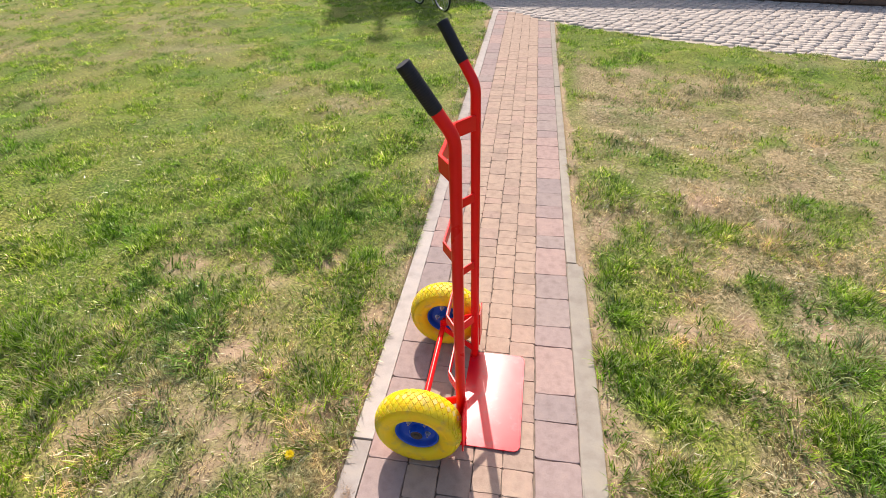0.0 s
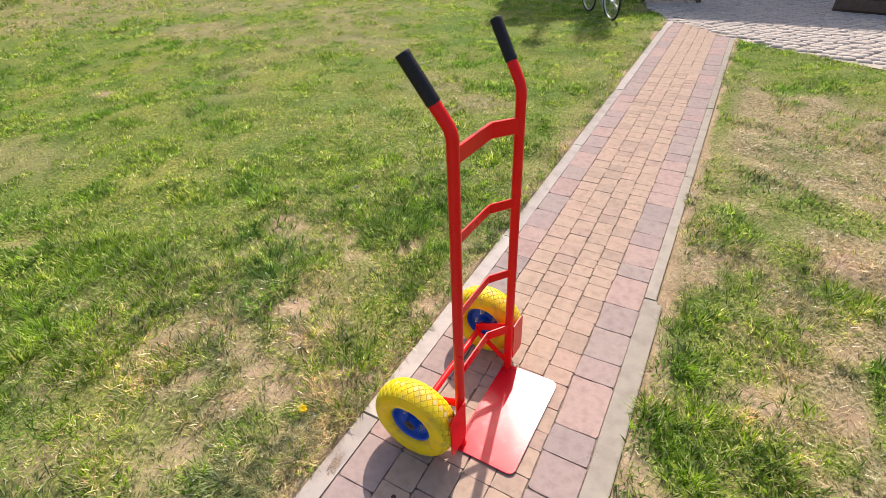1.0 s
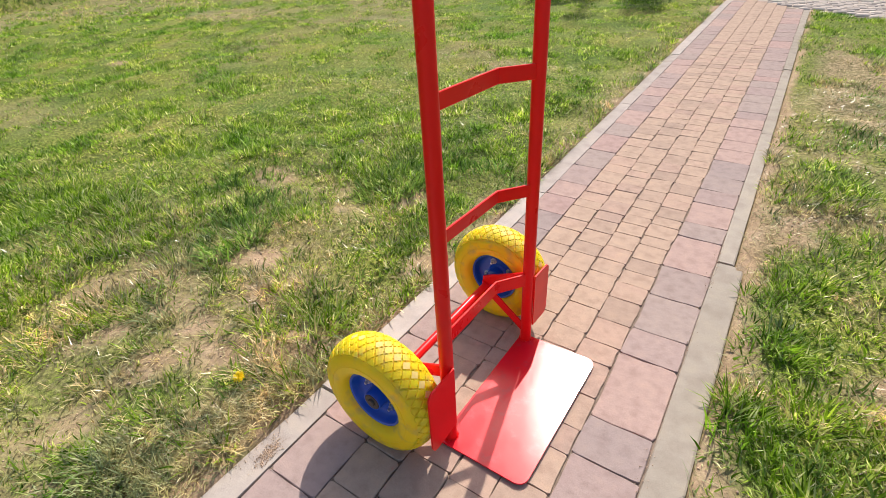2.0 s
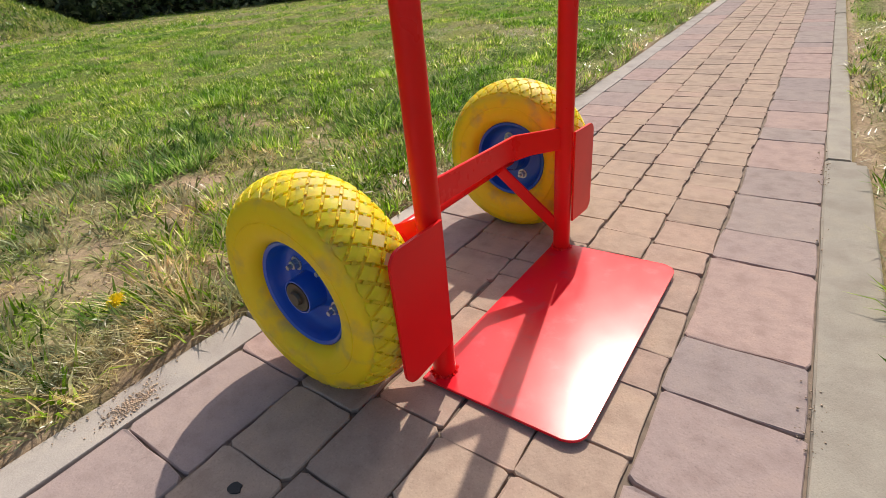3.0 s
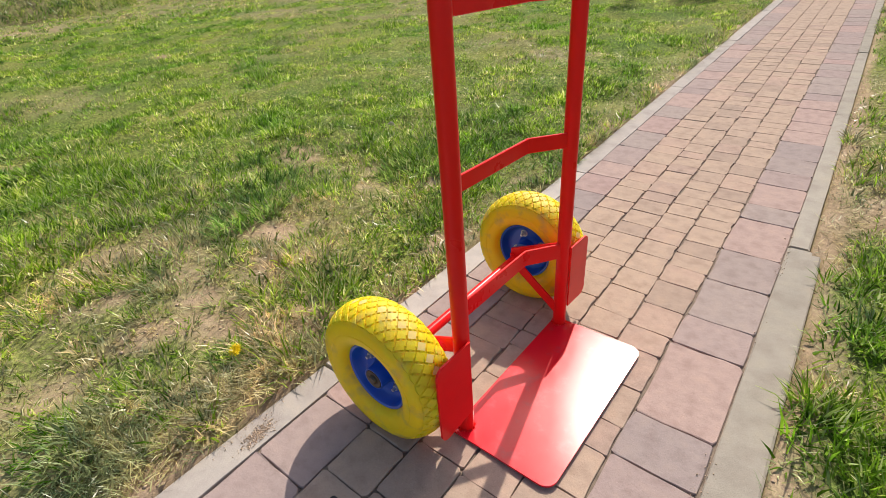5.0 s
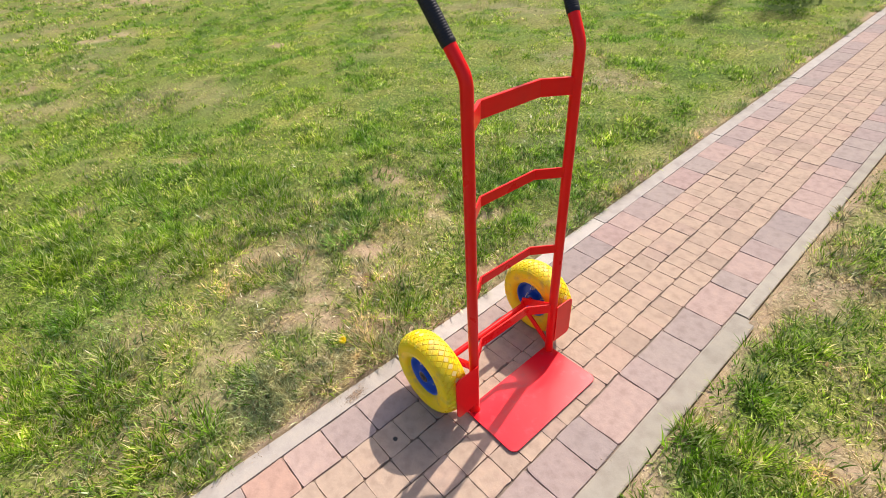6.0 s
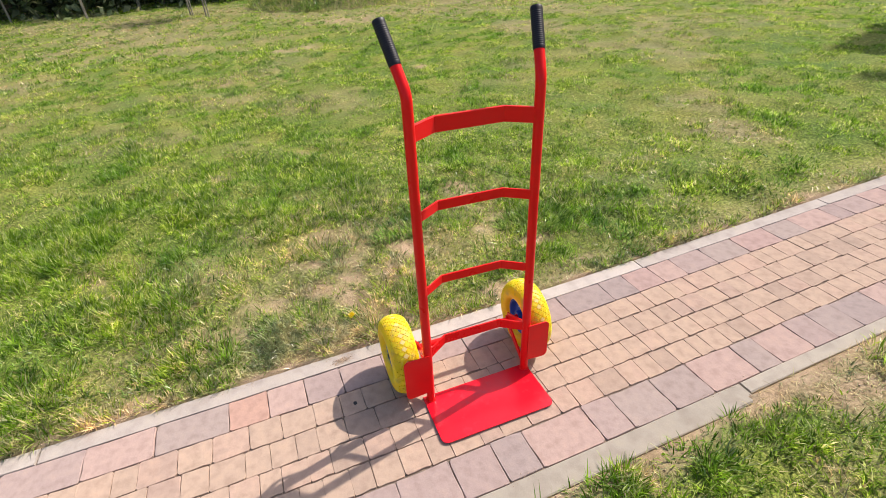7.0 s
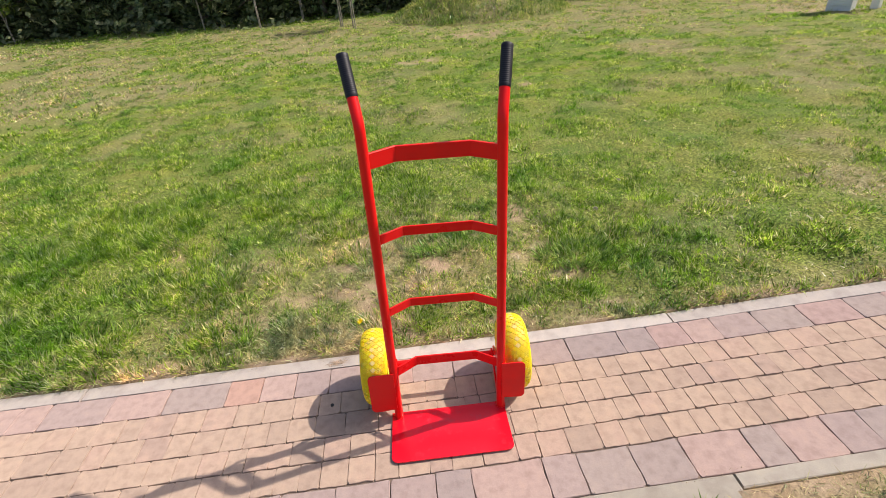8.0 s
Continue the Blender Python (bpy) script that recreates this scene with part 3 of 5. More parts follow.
def build_paving():
    rng = random.Random(11)
    bm = bmesh.new()
    ys = [k * 0.25 for k in range(-12, 34)]
    rows = []
    for y in ys:
        rows.append([bm.verts.new((x, min(y, path_end(x)), -0.0050 + float(rise(x, min(y, path_end(x)))))) for x in (LEFT_OUT - 0.02, 0.0, RIGHT_OUT + 0.02)])
    for r, s in zip(rows, rows[1:]):
        for k in range(2):
            bm.faces.new((r[k], r[k + 1], s[k + 1], s[k]))
    path = tagged(part("pavement", bm, JOINT), "garden path of sand-yellow and mauve concrete stones with sandy joints", "path", kind="structure")
    small = [stone_mesh("paving_stone", 20 + k, 0.086, 0.1, SAND, 0.0026, 0.0012, 0.7) for k in range(8)]
    large = {tint: [stone_mesh("border_stone", 50 + k, 0.122, 0.14, mat, 0.0028, 0.0013) for k in range(5)] for tint, mat in BORDER_TINTS.items()}

    def lay(me, name, x0, x1, y0, y1, bx, by):
        ob = new(name, me)
        ob.parent = path
        yc = (y0 + y1) / 2
        tilt = Matrix.Rotation(rng.uniform(-0.008, 0.008), 4, "Z") @ Euler((rng.uniform(-0.005, 0.005), rng.uniform(-0.005, 0.005), 0)).to_matrix().to_4x4()
        ob.matrix_basis = Matrix.Translation(((x0 + x1) / 2, yc, rng.uniform(-0.0008, 0.0006) + float(rise(0, yc)))) @ Matrix.Rotation(math.atan(float(rise(0, yc + 0.05) - rise(0, yc - 0.05)) / 0.1), 4, "X") @ tilt @ Matrix.Diagonal(((x1 - x0 - (0.0016 if bx < 0.1 else 0.0024)) / bx, (y1 - y0 - (0.0008 if bx < 0.1 else 0.0024)) / by, 1, 1))
        return ob

    for known, tints, x0, x1 in ((RIGHT_JOINTS, RIGHT_TINTS, RIGHT_IN, RIGHT_OUT), (LEFT_JOINTS, LEFT_TINTS, LEFT_OUT, LEFT_IN)):
        tint_at = dict(zip(known, tints))
        ends = joints(known, -2.9, path_end((x0 + x1) / 2) - 0.05, [0.10, 0.14, 0.14, 0.19], rng)
        for a, b in zip(ends, ends[1:]):
            lay(rng.choice(large[tint_at[a] if a in tint_at else rng.choice("ppmmg")]), "border_stone", x0, x1, a, min(b, path_end((x0 + x1) / 2)), 0.122, 0.14)
    rest_v, rest_f = [], []
    for c in range(4):
        x0, x1 = COLUMNS[c], COLUMNS[c + 1]
        known = SMALL_JOINTS[c]
        ends = joints(known, -2.9, path_end(x0) - 0.04, [0.057, 0.067, 0.082, 0.092], rng)
        for a, b in zip(ends, ends[1:]):
            me = rng.choice(small)
            if -0.3 < a and b < 4.6:
                lay(me, "paving_stone", x0, x1, a, b, 0.086, 0.1)
            else:
                base = len(rest_v)
                zz = rng.uniform(-0.0005, 0.0004)
                for v in me.vertices:
                    rest_v.append(((x0 + x1) / 2 + v.co.x * (x1 - x0 - 0.0016) / 0.086, (a + b) / 2 + v.co.y * (b - a - 0.0008) / 0.1, v.co.z + zz + float(rise(0, (a + b) / 2 + v.co.y))))
                rest_f += [[base + k for k in p.vertices] for p in me.polygons]
    me = bpy.data.meshes.new("far_paving_stones")
    me.from_pydata(rest_v, [], rest_f)
    me.materials.append(SAND)
    far = new("far_paving_stones", me)
    far.parent = path
    tagged(far, kind="stuff")
    # kerbs
    for side, inner in ((-1, LEFT_OUT + 0.0012), (1, RIGHT_OUT + 0.0005)):
        y = -2.94 if side < 0 else -3.08
        x = inner
        while y < path_end(x) - 0.1:
            y1 = min(y + 1.0, path_end(x) + (0.03 if side < 0 else -0.02))
            bmk = bmesh.new()
            wide = KERB_W if side < 0 else KERB_NEAR if y < 1.5 else KERB_FAR
            x = inner + side * wide / 2
            n = 8
            h = rng.uniform(0.0, 0.003)
            off = rng.uniform(-0.0015, 0.0015)
            rows = []
            inside = 0.35 if side < 0 else 1.0  # the left kerb lies tight against the stones
            for k in range(n + 1):
                yy = y + 0.003 + (y1 - y - 0.006) * k / n
                b = off
                e = 0.0022 if 0 < k < n else 0.004
                w = wide / 2
                jig = [rng.uniform(-0.0012, 0.0012) for _ in range(4)]
                rows.append([bmk.verts.new((x + b + px, yy, h + pz + float(rise(0, yy)))) for px, pz in ((-w, -0.12), (-w + jig[0], -e), (-w + e + jig[1], jig[2] * 0.5), (w - e * inside + jig[3] * inside, jig[1] * 0.5), (w + jig[2] * inside, -e * inside), (w, -0.12))])
            for r, s in zip(rows, rows[1:]):
                for k in range(5):
                    bmk.faces.new((r[k], r[k + 1], s[k + 1], s[k]))
            bmk.faces.new(rows[0])
            bmk.faces.new(rows[-1])
            part("kerb", bmk, KERB_PALE if side < 0 else KERB, path)
            y += 1.0
    return path


def build_yard():
    """The cobbled yard: a bed and uneven granite setts."""
    bm = bmesh.new()
    xs = [p[0] for p in YARD_EDGE]
    top = [bm.verts.new((x, 24, -0.012 + float(rise(x, 24)))) for x in xs]
    low = [bm.verts.new((x, y, -0.012 + float(rise(x, y)))) for x, y in YARD_EDGE]
    mid = [bm.verts.new((x, max(y + 0.05, 6.0), -0.012 + float(rise(x, max(y + 0.05, 6.0))))) for x, y in YARD_EDGE]
    for k in range(len(xs) - 1):
        bm.faces.new((low[k], low[k + 1], mid[k + 1], mid[k]))
        bm.faces.new((mid[k], mid[k + 1], top[k + 1], top[k]))
    yard = tagged(part("road", bm, SANDBED), "cobbled yard of pale grey granite setts", "cobbled yard", kind="structure")
    rng = np.random.default_rng(3)
    pts = []
    y = 3.0
    row = 0
    while y < 14:
        step = 0.080 if y < 8.6 else 0.2
        x = np.arange(-2.3, 8.0, step * 1.15) + (row % 2) * step * 0.5
        xx = x + rng.uniform(-0.014, 0.014, len(x))
        yy = np.full(len(x), y) - 0.25 * (x - 1) + rng.uniform(-0.012, 0.012, len(x))
        ok = (yy > yard_y(xx) + 0.06) & (yy < 14)
        on_path = (xx > LEFT_OUT - 0.06) & (xx < RIGHT_OUT + 0.06) & (yy < path_end(xx) + 0.05)
        ok &= ~on_path
        pts += [(a, b, step) for a, b in zip(xx[ok], yy[ok])]
        y += step
        row += 1
    p = np.array(pts)
    n = len(p)
    ring = np.array([(-1, -1), (0, -1.08), (1, -1), (1.08, 0), (1, 1), (0, 1.08), (-1, 1), (-1.08, 0)])
    verts = np.zeros((n, 17, 3))
    turn = rng.uniform(-0.25, 0.25, n)
    ca, sa = np.cos(turn), np.sin(turn)
    sx, sy = p[:, 2] * rng.uniform(0.46, 0.56, n) * 1.1, p[:, 2] * rng.uniform(0.43, 0.50, n)
    zz = rng.uniform(-0.004, 0.004, n) + rise(p[:, 0], p[:, 1])
    for layer, (f, z) in enumerate(((1.0, -0.012), (0.90, -0.001))):
        for k in range(8):
            u, v = ring[k][0] * f * sx * rng.uniform(0.9, 1.08, n), ring[k][1] * f * sy * rng.uniform(0.9, 1.08, n)
            verts[:, layer * 8 + k, 0] = p[:, 0] + u * ca - v * sa
            verts[:, layer * 8 + k, 1] = p[:, 1] + u * sa + v * ca
            verts[:, layer * 8 + k, 2] = zz + z
    verts[:, 16] = np.stack([p[:, 0], p[:, 1], zz + 0.003], axis=1)
    tris = []
    for k in range(8):
        k1 = (k + 1) % 8
        tris += [(k, k1, 8 + k1), (k, 8 + k1, 8 + k), (8 + k, 8 + k1, 16)]
    faces = (np.array(tris)[None] + (np.arange(n) * 17)[:, None, None]).reshape(-1, 3)
    setts = raw_mesh("setts", verts.reshape(-1, 3), faces, COBBLE, yard)
    tagged(setts, kind="stuff")
    return yard


# ---- hand truck ----
LEAN_OVER, SLANT, LEAN_BACK = 0.024, 0.026, 0.024


def lean(bm):
    """The welded frame stands a little askew over its toe plate."""
    for v in bm.verts:
        y, z = v.co.y, v.co.z
        v.co.x -= LEAN_BACK * z
        v.co.y = y + LEAN_OVER * z
        v.co.z = z - SLANT * y * min(1, max(0, z / 0.2))


CROWN_W = [0.0, 0.0070, 0.0140, 0.0210, 0.0280, 0.0340, 0.0385]
CROWN_R = [0.1272, 0.1268, 0.1256, 0.1232, 0.1194, 0.1150, 0.1100]


def tyre_mesh(bm):
    """The smooth carcass: rounded side walls with one moulded ring, and the crown under the tread."""
    wall = [(0.0605, 0.0200), (0.0645, 0.0275), (0.0690, 0.0350), (0.075, 0.0390), (0.084, 0.0416), (0.0905, 0.0420), (0.0913, 0.0413), (0.0922, 0.0413), (0.0930, 0.0419), (0.102, 0.0413), (0.107, 0.0400)]
    crown = [(r, w) for w, r in zip(CROWN_W, CROWN_R)]
    profile = wall + crown[::-1] + [(r, -w) for r, w in crown[1:]] + [(r, -w) for r, w in wall[::-1]]
    lathe(bm, profile, 96, closed=True)


def tread_mesh(bm):
    """Diamond blocks round the crown, each with a small web to the next; the middle row is worn pale."""
    count, row = 37, 0.0117
    wear = random.Random(4)

    def at(q, w, h):
        w = max(-0.0385, min(0.0385, w))
        r = float(np.interp(abs(w), CROWN_W, CROWN_R)) + h
        a = 2 * math.pi * q / count
        return bm.verts.new((r * math.cos(a), w, r * math.sin(a)))

    def block(q, w, size, high, half=0, mat=0):
        ways = [(0.5, 0), (0.25, 0.5), (0, 1), (-0.25, 0.5), (-0.5, 0), (-0.25, -0.5), (0, -1), (0.25, -0.5)]
        if half:
            ways = [(0.5, 0), (0, 0.12), (-0.5, 0), (-0.25, -0.5), (0, -1), (0.25, -0.5)]
            ways = [(p, v * half) for p, v in ways]
        rings = []
        for f, h in ((size, -0.001), (size * 0.985, high * 0.72), (size * 0.90, high)):
            rings.append([at(q + p * f, w + v * row * f, h) for p, v in ways])
        n = len(ways)
        for a, b in zip(rings, rings[1:]):
            for k in range(n):
                bm.faces.new((a[k], a[(k + 1) % n], b[(k + 1) % n], b[k]))
        mid = at(q, w, high)
        for k in range(n):
            f = bm.faces.new((rings[2][k], rings[2][(k + 1) % n], mid))
            f.material_index = mat

    for k in range(count):
        for j in range(-3, 4):
            q = k + (0.5 if j % 2 else 0.0)
            if abs(j) == 3:
                block(q, j * row * 1.0, 0.84, 0.0024, 1 if j > 0 else -1)
            else:
                block(q, j * row, 0.84, 0.0025, 0, 1 if j == 0 and wear.random() < 0.65 or abs(j) == 1 and wear.random() < 0.12 else 0)
            if j < 3:
                block(q + 0.25, j * row + row * 0.5, 0.24, 0.0024)
                block(q - 0.25, j * row + row * 0.5, 0.14, 0.0016)


def rim_mesh(bm):
    """Pressed steel rim, dished on both sides."""
    half = [(0.0635, 0.0235), (0.0645, 0.0262), (0.0625, 0.0275), (0.0592, 0.0260), (0.0562, 0.0195), (0.0545, 0.0110), (0.0500, 0.0070), (0.0440, 0.0055), (0.0270, 0.0055), (0.0215, 0.0105), (0.0208, 0.0190), (0.0202, 0.0305), (0.0196, 0.0318), (0.0182, 0.0318), (0.0176, 0.0290), (0.0, 0.0290)]
    lathe(bm, half, 56)
    lathe(bm, [(r, -w) for r, w in half], 56)
    lathe(bm, [(0.0635, 0.0235), (0.0635, -0.0235)], 56)


def build_wheel(truck, x, y, z, turn, flip):
    bm = bmesh.new()
    lathe(bm, [(0.0, 0.0365), (0.0070, 0.0365), (0.0080, 0.0355), (0.0085, 0.0325), (0.0120, 0.0320), (0.0130, 0.0325), (0.0165, 0.0325), (0.0170, 0.0315), (0.0170, 0.0302), (0.0, 0.0302)], 32)
    hub = part("wheel", bm, STEEL, truck, "foam-filled wheel with a greasy steel bearing", smooth=True)
    hub.matrix_basis = pose(x, y, z, 0, 0, 0) @ Matrix.Rotation(-LEAN_OVER * 0.6, 4, "X") @ pose(0, 0, 0, 0, turn, 0) @ (Matrix.Rotation(math.pi, 4, "Z") if flip else Matrix()) @ Matrix.Diagonal((0.882, 0.93, 0.882, 1))
    bm = bmesh.new()
    tyre_mesh(bm)
    part("tyre", bm, YELLOW, hub, "yellow foam tyre with scuffed side walls", smooth=True)
    bm = bmesh.new()
    tread_mesh(bm)
    part("tread", bm, [YELLOW, TREAD_WORN], hub, "diamond tread blocks worn pale along the middle")
    bm = bmesh.new()
    rim_mesh(bm)
    part("rim", bm, BLUE, hub, "glossy blue pressed steel rim", smooth=True)
    for k in range(4):
        a = radians(90 * k + 3)
        cx, cz = 0.0345 * math.cos(a), 0.0345 * math.sin(a)
        for s in (1, -1):
            bm = bmesh.new()
            lathe(bm, [(0.0, 0.0062), (0.0055, 0.0058), (0.0063, 0.004), (0.0063, 0.0)], 6)
            lathe(bm, [(0.0, 0.0105), (0.0028, 0.0105), (0.003, 0.0095), (0.003, 0.004)], 10)
            lathe(bm, [(0.0085, 0.0), (0.0085, 0.001), (0.005, 0.001)], 14)
            for v in bm.verts:
                v.co = Vector((v.co.x + cx, (v.co.y * 1.25 + 0.0055) * s, v.co.z + cz))
            part("bolt", bm, ZINC, hub, "zinc-plated nut")
    return hub


def build_hand_truck():
    truck = new("hand_truck")
    # toe plate
    bm = bmesh.new()
    r, x0, x1, w = 0.018, -0.014, 0.1585, 0.166
    outline = round_corner(x1 - r, w - r, r, 0, 90) + [(x0, w), (x0, -w)] + round_corner(x1 - r, -w + r, r, -90, 0)
    slab(bm, outline, 0.0012, 0.0046)
    bmesh.ops.bevel(bm, geom=[e for e in bm.edges if abs(e.verts[0].co.z - e.verts[1].co.z) < 1e-6], offset=0.0008, segments=1, affect="EDGES")
    bmesh.ops.translate(bm, verts=bm.verts, vec=(0, -0.005, 0))
    for v in bm.verts:  # its free edge is bent up a little
        v.co.z += 0.031 * max(0.0, v.co.x)
    part("toe_plate", bm, RED_PLATE, truck, "scuffed red steel toe plate lying flat")
    for s in (-1, 1):
        # upright with its bent handle
        bm = bmesh.new()
        line = rounded([(0, s * 0.1500, 0.002), (0, s * 0.1515, 0.862), (-0.0735, s * 0.174, 0.985)], 0.019)
        tube(bm, line, 0.0120, 20)
        lean(bm)
        part("upright", bm, RED, truck, smooth=True)
        # grip sleeve
        a, b = Vector((0, s * 0.1515, 0.862)), Vector((-0.0735, s * 0.174, 0.985))
        d = (b - a).normalized()
        bm = bmesh.new()
        L = 0.088
        p, radii = [b - d * L, b - d * (L - 0.002)], [0.0126, 0.0132]
        for k in range(18):
            for along, r in ((0.0, 0.0134), (0.0022, 0.0134), (0.0028, 0.0131), (0.0036, 0.0131)):
                p.append(b - d * (L - 0.006 - k * 0.0042 - along))
                radii.append(r)
        p += [b - d * 0.003, b + d * 0.003, b + d * 0.0045, b + d * 0.0045, b - d * 0.004]
        radii += [0.0134, 0.0134, 0.0124, 0.0095, 0.0090]
        tube(bm, p, radii, 24)
        lean(bm)
        part("grip", bm, BLACK, truck, "black rubber sleeve grip", smooth=True)
        # weld bead at the foot
        bm = bmesh.new()
        for k in range(26):
            q = 2 * math.pi * (k + random.random()) / 26
            g = bmesh.ops.create_icosphere(bm, subdivisions=1, radius=random.uniform(0.0016, 0.0032))
            for v in g["verts"]:
                v.co += Vector((0.0128 * math.cos(q), s * 0.1500 + 0.0128 * math.sin(q), random.uniform(0.003, 0.0065)))
        part("weld", bm, RED, truck, smooth=True)
        # wheel guard
        bm = bmesh.new()
        r, y0, y1, z0, z1 = 0.014, 0.1510, 0.2165 if s > 0 else 0.2225, 0.046, 0.182
        out = [(y0, z0 + 0.004), (y0, z1 - 0.002)] + round_corner(y1 - r, z1 - r - 0.003, r, 90, 0, 5) + round_corner(y1 - r, z0 + r, r, 0, -90, 5)
        for dx in (0.0, 0.003):
            ring = [bm.verts.new((0.0128 + dx, s * yy, zz)) for yy, zz in out]
            bm.faces.new(ring if dx else ring[::-1])
        bm.verts.ensure_lookup_table()
        n = len(out)
        for k in range(n):
            bm.faces.new((bm.verts[k], bm.verts[(k + 1) % n], bm.verts[n + (k + 1) % n], bm.verts[n + k]))
        lean(bm)
        part("wheel_guard", bm, RED, truck, "flat red steel wheel guard")
        # brackets that hold the axle
        bm = bmesh.new()
        bar(bm, [(-0.006, s * 0.1505, 0.172), (-0.110, s * 0.1505, 0.124)], 0.026, 0.005, (0, 0, 1))
        part("bracket", bm, RED, truck)
        bm = bmesh.new()
        bar(bm, [(-0.006, s * 0.1440, 0.040), (-0.108, s * 0.1440, 0.119)], 0.022, 0.005, (0, 0, 1))
        part("strut", bm, RED, truck)
    # cross bars, bent backwards
    for z, h, t, name in ((0.7815, 0.036, 0.008, "cross_bar"), (0.587, 0.025, 0.0045, "cross_bar"), (0.3755, 0.024, 0.0045, "cross_bar"), (0.172, 0.030, 0.0045, "cross_bar")):
        bm = bmesh.new()
        e, m = 0.1435, 0.085
        bar(bm, [(0.0, -e, z), (-0.040, -m, z), (-0.040, m, z), (0.0, e, z)], h, t)
        lean(bm)
        part(name, bm, RED, truck)
    # axle with end washers
    bm = bmesh.new()
    tube(bm, [(-0.1020, -0.229, 0.1150), (-0.1020, 0.232, 0.1150)], 0.0085, 16)
    part("axle", bm, RED, truck, smooth=True)
    build_wheel(truck, -0.1020, -0.2040, 0.1150, 35, True)
    build_wheel(truck, -0.1020, 0.2070, 0.1150, -20, False)
    truck.matrix_basis = pose(-0.0406, 1.2518, 0, 0, 0, -1.1)
    return tagged(truck, "red tubular steel hand truck with yellow wheels standing on the path", "hand truck")


# ---- distance ----
def build_house():
    """A tall house beyond the yard; its shade falls on the yard."""
    house = new("house")
    L, D, H = 15.0, 8.0, 6.65
    bm = bmesh.new()
    box(bm, (0, 0, 0), (L, 0.35, H))
    box(bm, (0, D - 0.35, 0), (L, D, H))
    box(bm, (0, 0.35, 0), (0.35, D - 0.35, H))
    box(bm, (L - 0.35, 0.35, 0), (L, D - 0.35, H))
    part("wall", bm, HOUSE_SIDE, house)
    # an unseen raised piece over the near corner, added to slant the shade's edge
    bm = bmesh.new()
    rim = [(0.0, H + 0.004), (1.85, H + 0.004), (1.85, H + 0.2), (0.05, H + 1.36), (0.0, H + 1.36)]
    front = [bm.verts.new((x, 0.0, z)) for x, z in rim]
    back = [bm.verts.new((x, 0.3, z)) for x, z in rim]
    bm.faces.new(front)
    bm.faces.new(back)
    for k in range(5):
        bm.faces.new((front[k], front[(k + 1) % 5], back[(k + 1) % 5], back[k]))
    part("gable", bm, HOUSE_SIDE, house)
    bm = bmesh.new()
    z = 0.02
    k = 0
    while z < 2.3:
        h = 0.19
        box(bm, (0.0, -0.045 - 0.012 * (k % 2), z), (L, -0.004, z + h - 0.018), 0.008, 1)
        z += h
        k += 1
    part("cladding", bm, WALL, house, "dark brown horizontal boards")
    bm = bmesh.new()
    for y0, y1 in ((0.004, D / 2), (D, D / 2)):
        a = [bm.verts.new(v) for v in ((-0.1, y0, H), (L + 0.1, y0, H), (L + 0.1, y1, H + 1.6), (-0.1, y1, H + 1.6))]
        b = [bm.verts.new(v.co + Vector((0, 0, 0.2))) for v in a]
        bm.faces.new(a)
        bm.faces.new(b)
        for q in range(4):
            bm.faces.new((a[q], a[(q + 1) % 4], b[(q + 1) % 4], b[q]))
    part("roof", bm, ROOF, house)
    # unseen knobbed pipes, added to cast the narrow shadows on the lawn
    for x, top, r, knob in ((0.49, 9.12, 0.045, 0.13), (0.90, 8.89, 0.045, 0.05), (1.07, 8.63, 0.11, 0.13)):
        bm = bmesh.new()
        tube(bm, [(x, 0.5, H + 0.1), (x, 0.5, top)], r, 12)
        lathe(bm, [(0.0, top + knob), (knob * 0.7, top + knob * 0.7), (knob, top), (knob * 0.7, top - knob * 0.7), (0.0, top - knob)], 14, axis="z")
        for v in bm.verts:
            if math.hypot(v.co.x, v.co.y) < knob + 0.001 and v.co.y < 0.3:
                v.co.x, v.co.y = v.co.x + x, v.co.y + 0.5
        part("vent_pipe", bm, STEEL, house)
    house.matrix_basis = pose(-3.77, 12.53, 0, 0, 0, 0.6)
    return tagged(house, "tall house with brown boards low on its shaded wall", "house")


